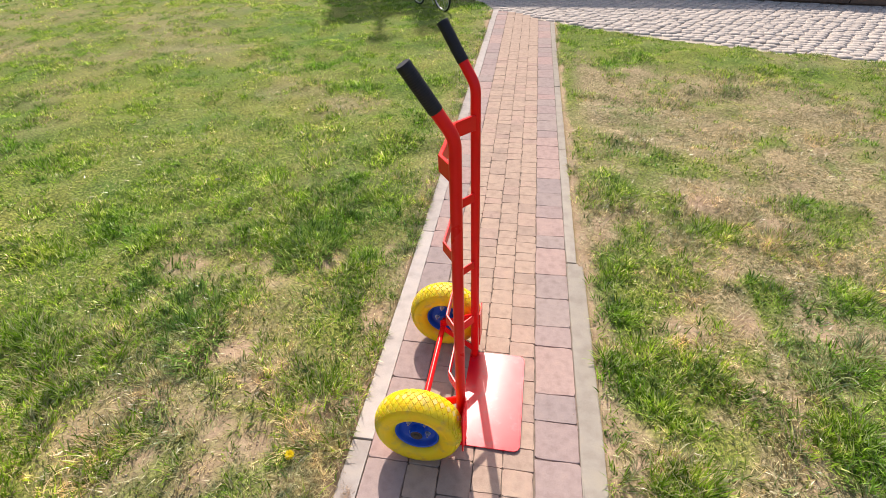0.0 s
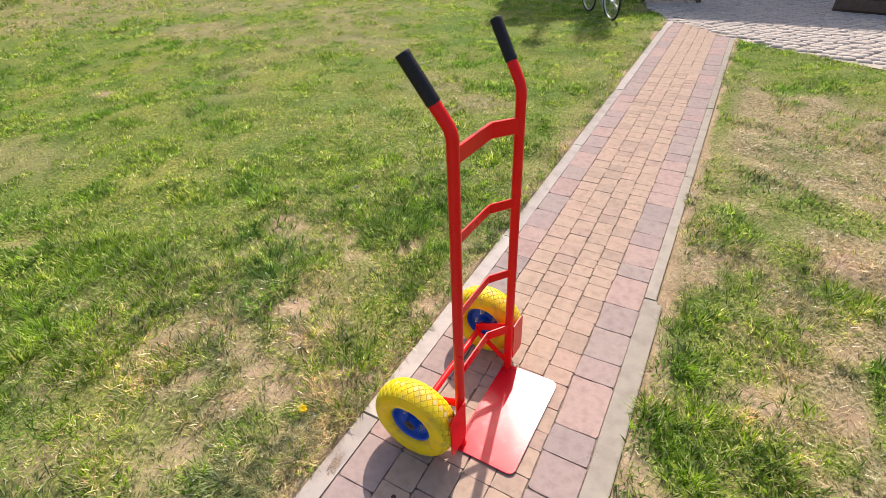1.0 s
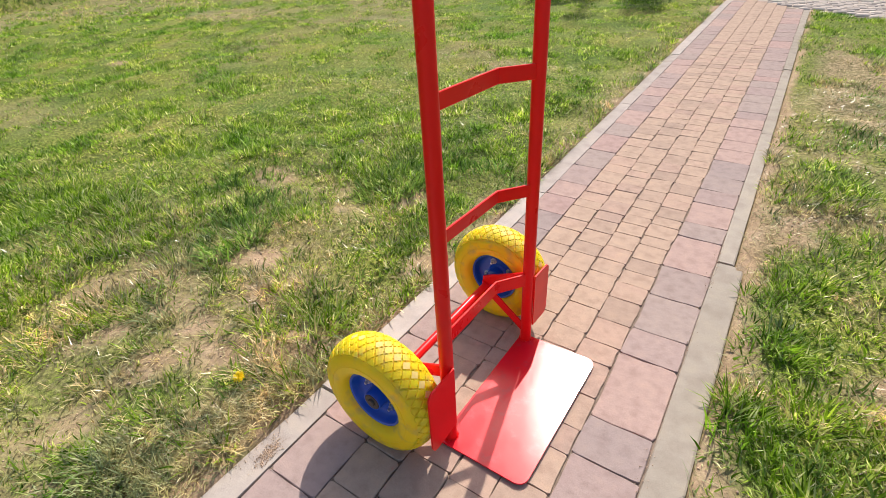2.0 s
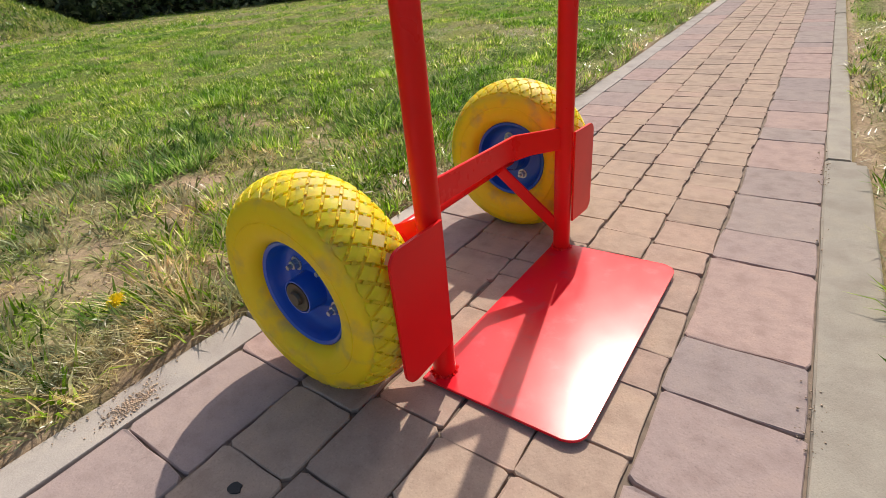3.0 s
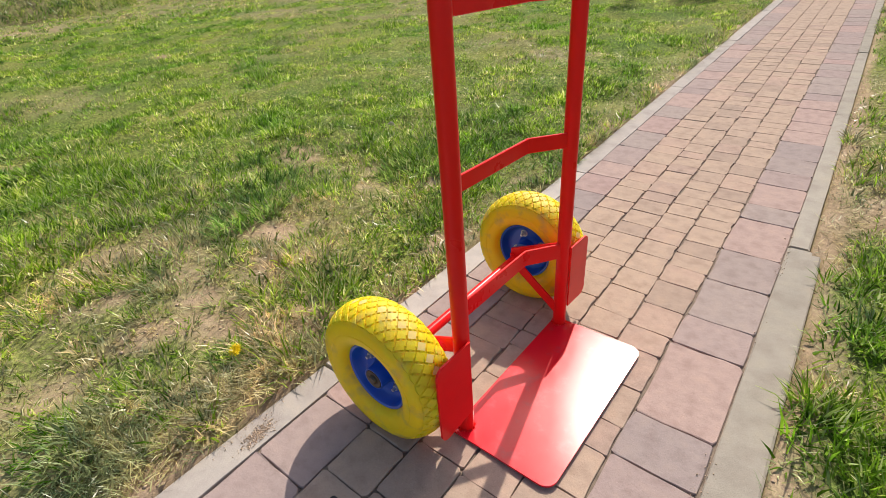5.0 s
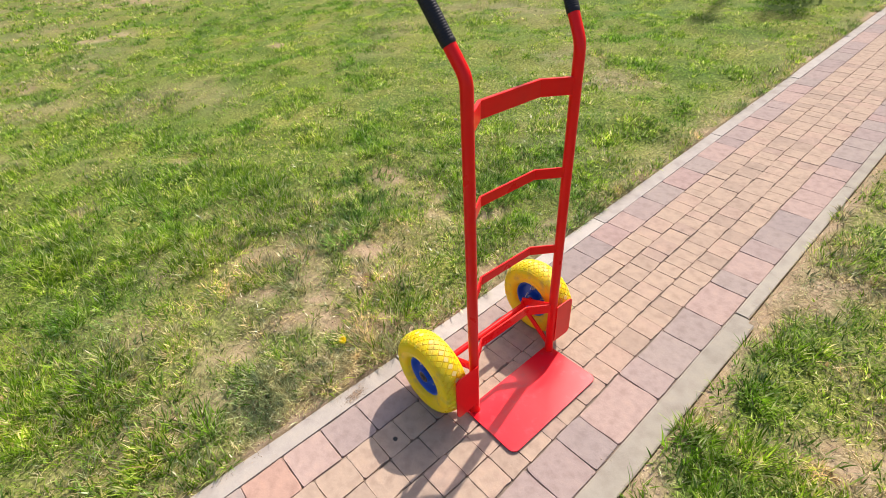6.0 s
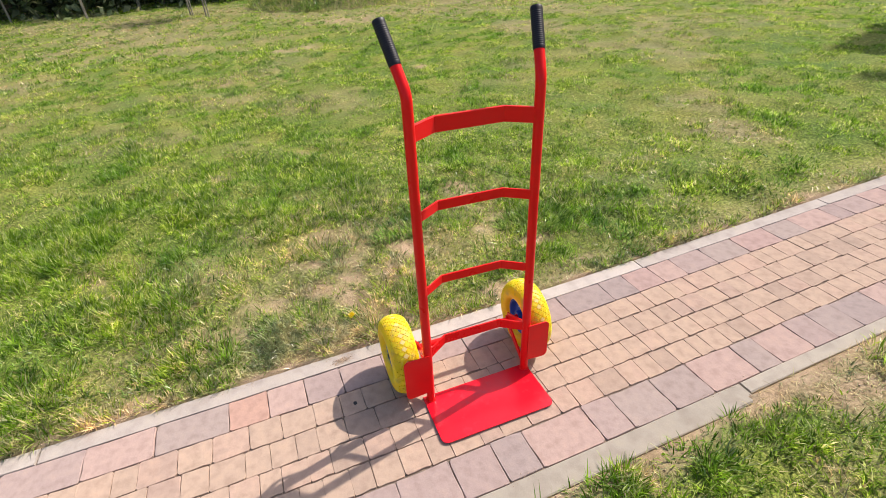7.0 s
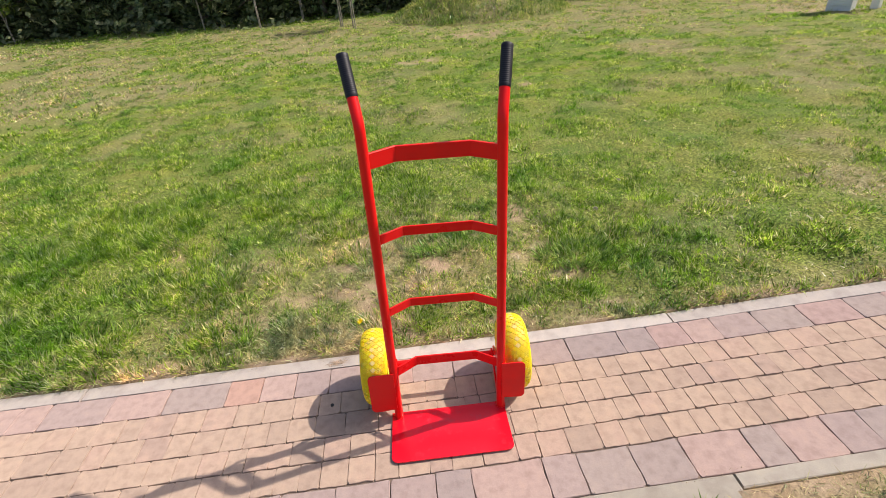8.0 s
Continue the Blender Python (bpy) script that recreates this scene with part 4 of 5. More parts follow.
def conifer(seed, height):
    tree = new("conifer")
    rng = np.random.default_rng(seed)
    bm = bmesh.new()
    tube(bm, [(0, 0, 0), (0.05, 0, height * 0.5), (0, 0.04, height * 0.97)], [0.11, 0.07, 0.015], 8)
    for k in range(22):
        a, z = rng.uniform(0, 6.28), height * rng.uniform(0.06, 0.85)
        r = (1 - z / height) * 1.5 + 0.2
        tube(bm, [(0, 0, z), (math.cos(a) * r * 0.6, math.sin(a) * r * 0.6, z + 0.02), (math.cos(a) * r, math.sin(a) * r, z - 0.1)], [0.03, 0.02, 0.006], 5)
    part("trunk", bm, BARK, tree)
    n = 4200
    z = height * (1 - rng.random(n) ** 0.55) * 0.99 + 0.05
    ang = rng.uniform(0, 2 * np.pi, n)
    lobes = 1 + 0.25 * np.sin(ang * 5 + z * 4) + 0.22 * np.sin(ang * 3 - z * 7)
    rad = (0.25 + 1.75 * (1 - z / height) ** 0.8) * lobes * np.sqrt(rng.uniform(0.35, 1.0, n))
    c = np.stack([np.cos(ang) * rad, np.sin(ang) * rad, z - 0.12 * rad], axis=1)
    size = rng.uniform(0.04, 0.13, n)[:, None]
    u = np.stack([np.cos(ang), np.sin(ang), rng.uniform(-0.6, 0.2, n)], axis=1) + rng.normal(0, 0.45, (n, 3))
    v = np.cross(u, rng.normal(0, 1, (n, 3)))
    u /= np.linalg.norm(u, axis=1)[:, None]
    v /= np.linalg.norm(v, axis=1)[:, None]
    quad = np.stack([c - u * size - v * size * 0.2, c - u * size * 0.1 + v * size * 0.55, c + u * size * 1.3, c - v * size * 0.55], axis=1)
    raw_mesh("crown", quad.reshape(-1, 3), np.arange(n * 4).reshape(n, 4), NEEDLE, tree)
    return tagged(tree, "dark dense conifer in the tree belt behind the lawn", "conifer tree", "tree belt")


def build_trees():
    kinds = [conifer(k, h) for k, h in ((1, 6.2), (2, 5.4), (3, 7.0))]
    rng = random.Random(5)
    line = [(-19.5, -19), (-16.6, -10.5), (-15.9, -6.3), (-15.5, -3.9), (-14.8, -0.7), (-14.9, 3.0), (-15.0, 6.6), (-14.0, 9.6), (-13.2, 13.0), (-12.4, 17), (-11.0, 25)]
    done = 0
    for (ax, ay), (bx, by) in zip(line, line[1:]):
        n = int(math.hypot(bx - ax, by - ay) / 1.25)
        for k in range(n):
            t = k / n
            for back in (0.0, 1.6):
                x, y = ax + (bx - ax) * t - back - rng.uniform(0, 0.5), ay + (by - ay) * t + rng.uniform(-0.4, 0.4) + back * 0.3
                m = pose(x, y, -0.02, 0, 0, rng.uniform(0, 360)) @ Matrix.Scale(rng.uniform(0.85, 1.15), 4)
                if done < 3:
                    kinds[done].matrix_basis = m
                else:
                    ob = copy_thing(kinds[done % 3], m)
                    ob.scale = Vector((1, 1, 1)) * rng.uniform(0.85, 1.15)
                done += 1


def build_sapling(x, y, h, lean_x):
    tree = new("sapling")
    bm = bmesh.new()
    tube(bm, [(0, 0, 0), (0.02, 0.0, h * 0.3), (lean_x, 0.03, h * 0.65), (lean_x * 1.3, 0.0, h)], [0.016, 0.014, 0.010, 0.004], 8)
    part("trunk", bm, PALE_BARK, tree)
    rng = np.random.default_rng(int(abs(x * 100)))
    n = 160
    c = np.stack([rng.normal(lean_x, 0.22, n), rng.normal(0, 0.22, n), rng.uniform(h * 0.5, h * 1.02, n)], axis=1)
    u, v = rng.normal(0, 0.05, (n, 3)), rng.normal(0, 0.03, (n, 3))
    raw_mesh("crown", np.stack([c - u, c + v, c + u, c - v], axis=1).reshape(-1, 3), np.arange(n * 4).reshape(n, 4), WEED, tree)
    bm = bmesh.new()
    tube(bm, [(0.12, 0.05, 0), (0.11, 0.05, 1.0)], 0.011, 8)
    part("stake", bm, PALE_BARK, tree)
    tree.location = (x, y, 0)
    return tagged(tree, "young bare sapling tied to a stake", "sapling", "saplings on the lawn")


MOUND = (-11.4, 3.25, 2.2, 2.1, 0.86)


def mound_z(x, y):
    cx, cy, rx, ry, h = MOUND
    d = np.sqrt(((x - cx) / rx) ** 2 + ((y - cy) / ry) ** 2)
    return h * np.clip(1 - d ** 1.35, 0, 1) * (0.8 + 0.4 * field(x, y, 0.9, 12)) * (1.15 - 0.15 * d) + 0.12 * (field(x, y, 0.35, 13) - 0.5) * np.clip(1 - d, 0, 0.4) / 0.4


def build_mound():
    cx, cy, rx, ry, h = MOUND
    n = 60
    u, v = np.meshgrid(np.linspace(-1, 1, n), np.linspace(-1, 1, n), indexing="ij")
    x, y = (cx + u * rx).ravel(), (cy + v * ry).ravel()
    z = mound_z(x, y) - 0.03
    a = (np.arange(n - 1)[:, None] * n + np.arange(n - 1)[None]).ravel()
    ob = raw_mesh("earth_mound", np.stack([x, y, z], axis=1), np.stack([a, a + n, a + n + 1, a + 1], axis=1), SOIL)
    for key, val in (("bare", 0.12), ("dry", 0.3)):
        at = ob.data.attributes.new(key, "FLOAT", "POINT")
        at.data.foreach_set("value", np.clip(field(x, y, 0.5, 14) * 2 * val, 0, 1).astype(np.float32))
    return tagged(ob, "heap of earth overgrown with weeds on the lawn", "earth mound")


def build_cabinet():
    cab = new("utility_cabinet")
    bm = bmesh.new()
    box(bm, (-0.30, -0.16, 0.0), (0.30, 0.16, 0.80), 0.012)
    part("body", bm, GREY_CABINET, cab)
    bm = bmesh.new()
    box(bm, (-0.33, -0.19, 0.802), (0.33, 0.19, 0.87), 0.02)
    part("lid", bm, GREY_CABINET, cab)
    bm = bmesh.new()
    box(bm, (-0.27, -0.178, 0.12), (0.27, -0.163, 0.76), 0.006)
    door = part("door", bm, GREY_CABINET, cab)
    bm = bmesh.new()
    box(bm, (-0.05, -0.186, 0.36), (0.05, -0.181, 0.46), 0.002)
    part("sign_plate", bm, WHITE_METAL, door, "small pale plate")
    cab.matrix_basis = pose(-5.95, 7.40, 0, 0, 0, 30) @ Matrix.Diagonal((0.49, 0.52, 0.65, 1))
    tagged(cab, "light grey plastic utility cabinet on the lawn", "utility cabinet")
    post = new("boundary_post")
    bm = bmesh.new()
    box(bm, (-0.075, -0.075, 0), (0.075, 0.075, 0.76), 0.012)
    part("shaft", bm, GREY_CABINET, post)
    bm = bmesh.new()
    box(bm, (-0.10, -0.10, 0.762), (0.10, 0.10, 0.80), 0.008)
    lathe(bm, [(0.11, 0.80), (0.06, 0.84), (0.0, 0.86)], 12, axis="z")
    part("cap", bm, WHITE_METAL, post, "pale cap")
    post.matrix_basis = pose(-5.80, 7.78, 0, 0, 0, 25) @ Matrix.Scale(0.65, 4)
    tagged(post, "short grey post with a pale cap", "post")


def build_bicycle():
    bike = new("bicycle")
    R = 0.335
    for x, nm in ((-0.5, "wheel"), (0.5, "wheel")):
        bm = bmesh.new()
        lathe(bm, [(0.0, 0.03), (0.02, 0.03), (0.02, -0.03), (0.0, -0.03)], 12)
        hub = part(nm, bm, ALLOY, bike)
        hub.location = (x, 0, R)
        bm = bmesh.new()
        tube(bm, [(math.cos(a) * (R - 0.018), 0, math.sin(a) * (R - 0.018)) for a in (2 * math.pi * k / 48 for k in range(49))], 0.018, 8, caps=False)
        part("tyre", bm, DARK_RUBBER, hub)
        bm = bmesh.new()
        lathe(bm, [(R - 0.036, 0.011), (R - 0.055, 0.009), (R - 0.055, -0.009), (R - 0.036, -0.011)], 48, closed=True)
        part("rim", bm, ALLOY, hub, "pale alloy rim")
        bm = bmesh.new()
        for k in range(28):
            a = 2 * math.pi * k / 28
            tube(bm, [(0.018 * math.cos(a + 0.7), 0.025 * (-1) ** k, 0.018 * math.sin(a + 0.7)), ((R - 0.05) * math.cos(a), 0, (R - 0.05) * math.sin(a))], 0.0012, 4)
        part("spokes", bm, ALLOY, hub)
    bm = bmesh.new()
    for p, q, r in (((-0.10, 0, 0.30), (-0.22, 0, 0.78), 0.016), ((-0.10, 0, 0.30), (0.36, 0, 0.68), 0.018), ((-0.20, 0, 0.70), (0.34, 0, 0.82), 0.016), ((0.33, 0, 0.90), (0.37, 0, 0.66), 0.019)):
        tube(bm, [p, q], r, 10)
    for s in (-1, 1):
        tube(bm, [(-0.10, s * 0.03, 0.30), (-0.5, s * 0.06, R)], 0.009, 8)
        tube(bm, [(-0.20, s * 0.02, 0.70), (-0.5, s * 0.06, R)], 0.008, 8)
    part("frame", bm, GREEN_PAINT, bike)
    bm = bmesh.new()
    for s in (-1, 1):
        tube(bm, [(0.37, s * 0.015, 0.66), (0.40, s * 0.055, 0.60), (0.5, s * 0.055, R)], 0.012, 8)
    part("fork", bm, GREEN_PAINT, bike)
    bm = bmesh.new()
    tube(bm, rounded([(0.22, -0.29, 1.02), (0.33, -0.2, 1.03), (0.33, 0.2, 1.03), (0.22, 0.29, 1.02)], 0.06), 0.012, 10)
    tube(bm, [(0.33, 0, 0.88), (0.33, 0, 1.03)], 0.013, 10)
    part("handlebar", bm, ALLOY, bike)
    bm = bmesh.new()
    box(bm, (-0.36, -0.08, 0.90), (-0.10, 0.08, 0.95), 0.025, 3)
    tube(bm, [(-0.22, 0, 0.76), (-0.235, 0, 0.91)], 0.013, 10)
    part("saddle", bm, DARK_RUBBER, bike)
    bm = bmesh.new()
    tube(bm, [(-0.12, 0.05, 0.27), (-0.2, 0.2, 0.0)], 0.008, 8)
    part("kickstand", bm, ALLOY, bike)
    bm = bmesh.new()
    tube(bm, [(-0.10, -0.08, 0.30), (-0.10, 0.08, 0.30)], 0.012, 8)
    tube(bm, [(-0.10, 0.08, 0.30), (0.0, 0.085, 0.16)], 0.009, 8)
    tube(bm, [(-0.10, -0.08, 0.30), (-0.2, -0.085, 0.44)], 0.009, 8)
    part("crank", bm, ALLOY, bike)
    a = Vector((-1.237, 6.575, 0))
    b = Vector((-0.884, 6.145, 0))
    d = b - a
    bike.matrix_basis = pose((a.x + b.x) / 2, (a.y + b.y) / 2, 0, 5, 0, math.degrees(math.atan2(d.y, d.x))) @ Matrix.Scale(0.56, 4)
    return tagged(bike, "dark green bicycle parked on its stand in the shade", "bicycle")


def build_tarp():
    """A low heap under a white tarpaulin with a dark hem."""
    heap = new("covered_heap")
    nx, ny = 46, 22
    u, v = np.meshgrid(np.linspace(-1, 1, nx), np.linspace(-1, 1, ny), indexing="ij")
    x, y = u.ravel() * 0.85, v.ravel() * 0.42
    d = np.maximum(np.abs(u.ravel()) ** 2.2, np.abs(v.ravel()) ** 2.5)
    z = 0.27 * np.clip(1 - d, 0, 1) ** 0.55 * (0.72 + 0.28 * u.ravel()) + (0.10 * (field(x, y, 0.22, 30) - 0.5) + 0.06 * np.abs(field(x, y, 0.11, 31) - 0.5)) * np.clip((1 - d) * 3, 0, 1) + 0.02
    a = (np.arange(nx - 1)[:, None] * ny + np.arange(ny - 1)[None]).ravel()
    cover_ = raw_mesh("tarpaulin", np.stack([x, y, z], axis=1), np.stack([a, a + ny, a + ny + 1, a + 1], axis=1), WHITE_TARP, heap)
    for p in cover_.data.polygons:
        p.use_smooth = True
    bm = bmesh.new()
    box(bm, (-0.86, -0.43, 0.0), (0.86, 0.43, 0.025), 0.01, 1)
    part("hem", bm, DARK_RUBBER, heap, "dark weighted hem")
    heap.matrix_basis = pose(-3.50, 9.12, 0, 0, 0, 40) @ Matrix.Diagonal((0.98, 0.8, 0.9, 1))
    return tagged(heap, "low heap under a white tarpaulin on the lawn", "covered heap")


def build_garden_frame():
    """A light tubular garden frame with a low cross rail."""
    fr = new("garden_frame")
    for x in (-0.35, 0.35):
        for y in (-0.2, 0.2):
            bm = bmesh.new()
            tube(bm, [(x, y, 0), (x * 0.9, y * 0.7, 0.8)], 0.014, 10)
            part("leg", bm, WHITE_METAL, fr)
    for y, z in ((-0.18, 0.14), (0.18, 0.14), (-0.14, 0.79), (0.14, 0.79)):
        bm = bmesh.new()
        tube(bm, [(-0.35, y, z), (0.35, y, z)], 0.012, 10)
        part("rail", bm, WHITE_METAL, fr)
    bm = bmesh.new()
    tube(bm, [(0.34, -0.19, 0.12), (0.62, -0.19, 0.30)], 0.011, 10)
    part("brace", bm, WHITE_METAL, fr)
    bm = bmesh.new()
    box(bm, (-0.40, -0.18, 0.80), (0.40, 0.18, 0.825), 0.008)
    part("tabletop", bm, BARK, fr)
    fr.matrix_basis = pose(-4.97, 9.34, 0, 0, 0, 32) @ Matrix.Scale(0.80, 4)
    return tagged(fr, "white tubular garden table frame standing on the lawn", "garden table")


def build_plank_screen():
    screen = new("plank_screen")
    rng = random.Random(8)
    for k in range(9):
        bm = bmesh.new()
        box(bm, (k * 0.085, -0.012, 0.03 + rng.uniform(0, 0.02)), (k * 0.085 + 0.074, 0.012, 1.05 + rng.uniform(-0.02, 0.02)), 0.004, 1)
        part("plank", bm, WALL, screen)
    for z in (0.25, 0.82):
        bm = bmesh.new()
        box(bm, (-0.02, 0.0125, z), (0.79, 0.04, z + 0.06), 0.004, 1)
        part("rail", bm, WALL, screen)
    for x in (0.02, 0.72):
        bm = bmesh.new()
        box(bm, (x, 0.0405, 0.0), (x + 0.06, 0.10, 1.0), 0.005, 1)
        part("post", bm, WALL, screen)
    screen.matrix_basis = pose(-0.84, 7.37, 0, 0, 0, 12) @ Matrix.Scale(0.91, 4)
    return tagged(screen, "dark brown plank screen standing in the shade", "plank screen")


def build_timber_wall():
    wall = new("timber_wall")
    a, b = Vector((1.15, 7.50, 0)), Vector((4.18, 6.74, 0))
    L = (b - a).length
    rng = random.Random(9)
    for row in range(4):
        x = 0.0
        while x < L - 0.05:
            w = min(rng.uniform(0.5, 0.8), L - x)
            bm = bmesh.new()
            box(bm, (x + 0.004, -0.05 + rng.uniform(-0.006, 0.006), row * 0.125 + 0.012), (x + w - 0.004, 0.05, row * 0.125 + 0.125), 0.010, 1)
            part("beam", bm, WALL, wall)
            x += w
    bm = bmesh.new()
    box(bm, (0, -0.03, 0.0), (L, 0.03, 0.49))
    part("core", bm, WALL, wall)
    wall.matrix_basis = pose(a.x, a.y, 0, 0, 0, math.degrees(math.atan2(b.y - a.y, b.x - a.x)))
    return tagged(wall, "low brown timber retaining wall beside the cobbles", "timber wall")


def build_flat_stone(x, y, w, d, turn):
    bm = bmesh.new()
    rng = random.Random(int(abs(x * 100)))
    ring = [(math.cos(k * 0.6283) * w / 2 * rng.uniform(0.75, 1.1), math.sin(k * 0.6283) * d / 2 * rng.uniform(0.75, 1.1)) for k in range(10)]
    slab(bm, ring, -0.02, 0.014)
    bmesh.ops.bevel(bm, geom=[e for e in bm.edges if e.verts[0].co.z > 0 and e.verts[1].co.z > 0], offset=0.004, segments=2, affect="EDGES")
    ob = part("flat_stone", bm, KERB)
    ob.matrix_basis = pose(x, y, 0, 0, 0, turn)
    return tagged(ob, "pale flat stone lying in the grass", "stone", "stones in the lawn")


def build_dandelion(x, y):
    fl = new("dandelion")
    z = float(lift(np.array([x]), np.array([y]))[0])
    bm = bmesh.new()
    tube(bm, [(0, 0, -0.03), (0.004, 0.002, 0.005), (0.008, -0.002, 0.015)], [0.0018, 0.0016, 0.0014], 6)
    part("stem", bm, TUFT, fl)
    bm = bmesh.new()
    rng = random.Random(3)
    for ring, (n, r, zz) in enumerate(((20, 0.017, 0.046), (16, 0.012, 0.051), (10, 0.007, 0.054))):
        for k in range(n):
            a = 2 * math.pi * (k + rng.random() * 0.5) / n
            d, t = Vector((math.cos(a), math.sin(a), 0)), Vector((-math.sin(a), math.cos(a), 0))
            c = Vector((0.004, -0.002, 0.016))
            p = [c + t * 0.0012, c + d * r * 0.7 + t * 0.0018 + Vector((0, 0, (zz - 0.043) * 0.7)), c + d * r + Vector((0, 0, zz - 0.043 - 0.002)), c + d * r * 0.7 - t * 0.0018 + Vector((0, 0, (zz - 0.043) * 0.7)), c - t * 0.0012]
            bm.faces.new([bm.verts.new(q) for q in p])
    part("petals", bm, PETAL, fl, "bright yellow petals")
    fl.matrix_basis = pose(x, y, z + 0.016, 25, 10) @ Matrix.Scale(0.85, 4)
    return tagged(fl, "yellow dandelion flower in the dry grass", "dandelion", "dandelions in the lawn")


def build_tar_spot(x, y):
    bm = bmesh.new()
    rng = random.Random(2)
    slab(bm, [(math.cos(k * 0.5236) * 0.0065 * rng.uniform(0.8, 1.15), math.sin(k * 0.5236) * 0.0058 * rng.uniform(0.8, 1.15)) for k in range(12)], -0.002, 0.0016)
    ob = part("tar_spot", bm, DARK_RUBBER)
    ob.location = (x, y, 0)
    return tagged(ob, "small dark tar spot stuck on a paving stone", "tar spot")


# ---- grass ----
def blades(x, y, z, length, width, leaning, rng, pieces, spread_=1.0, head=None):
    """Arrays of verts and triangles for blades that stand at those places, leaning together in clumps."""
    n = len(x)
    if head is None:
        head = field(x, y, 0.16, 16) * 9.0 + field(x, y, 0.5, 17) * 6.0 + rng.normal(0, spread_, n)
    d = np.stack([np.cos(head), np.sin(head), np.zeros(n)], axis=1)
    twist = head + rng.normal(0, 0.7, n)
    side = np.stack([-np.sin(twist), np.cos(twist), rng.normal(0, 0.25, n)], axis=1)
    root = np.stack([x, y, z - 0.004], axis=1)
    up = np.array([0, 0, 1.0])
    ln, w = length[:, None], width[:, None]
    lean1, lean2 = (leaning ** 1.5 * 0.85)[:, None], leaning[:, None]
    mid = root + (d * lean1 + up * np.sqrt(np.maximum(0.05, 1 - lean1 ** 2))) * ln * 0.5
    tip = mid + (d * lean2 + up * np.sqrt(np.maximum(0.0, 1 - lean2 ** 2)) * np.where(lean2 > 0.93, 0.3, 1)) * ln * 0.5
    if pieces == 1:
        v = np.stack([root - side * w, root + side * w, tip], axis=1)
        f = np.arange(n * 3).reshape(n, 3)
        return v.reshape(-1, 3), f
    v = np.stack([root - side * w * 0.5, root + side * w * 0.5, mid + side * w * 0.42, mid - side * w * 0.42, tip], axis=1)
    base = (np.arange(n) * 5)[:, None]
    f = np.concatenate([base + np.array([[0, 1, 2]]), base + np.array([[0, 2, 3]]), base + np.array([[3, 2, 4]])], axis=0)
    return v.reshape(-1, 3), f


def scatter(n, box_, rng):
    x0, x1, y0, y1 = box_
    return rng.uniform(x0, x1, n), rng.uniform(y0, y1, n)


def off_path(x, y):
    side = np.maximum((LEFT_OUT - KERB_W) - x, x - right_edge(y))
    return (side > 0.004) & ~in_yard(x, y)


def tufted(x, y, size, rng, per, lo, hi, width, pieces):
    """Bent blades that spring outwards from the tufts at those places."""
    n = np.maximum(3, (per * size * rng.uniform(0.6, 1.4, len(x))).astype(int))
    cx, cy, cs = np.repeat(x, n), np.repeat(y, n), np.repeat(size, n)
    m = len(cx)
    a = rng.uniform(0, 2 * np.pi, m)
    off = rng.random(m) ** 0.6 * 0.023 * cs
    bx, by = cx + np.cos(a) * off, cy + np.sin(a) * off
    length = rng.uniform(lo, hi, m) * (0.40 + 0.60 * cs)
    leaning = np.clip(0.62 + off / (0.023 * cs) * 0.33 + rng.normal(0, 0.22, m), 0.25, 1.0)
    comb = field(cx, cy, 0.13, 16) * 9.0 + field(cx, cy, 0.07, 19) * 3.0
    head = np.arctan2(1.7 * np.sin(a) + np.sin(comb), 1.7 * np.cos(a) + np.cos(comb)) + rng.normal(0, 0.5, m)
    ok = off_path(bx, by)
    return blades(bx[ok], by[ok], lift(bx[ok], by[ok]), length[ok], width * rng.uniform(0.7, 1.3, ok.sum()), leaning[ok], rng, pieces, head=head[ok])


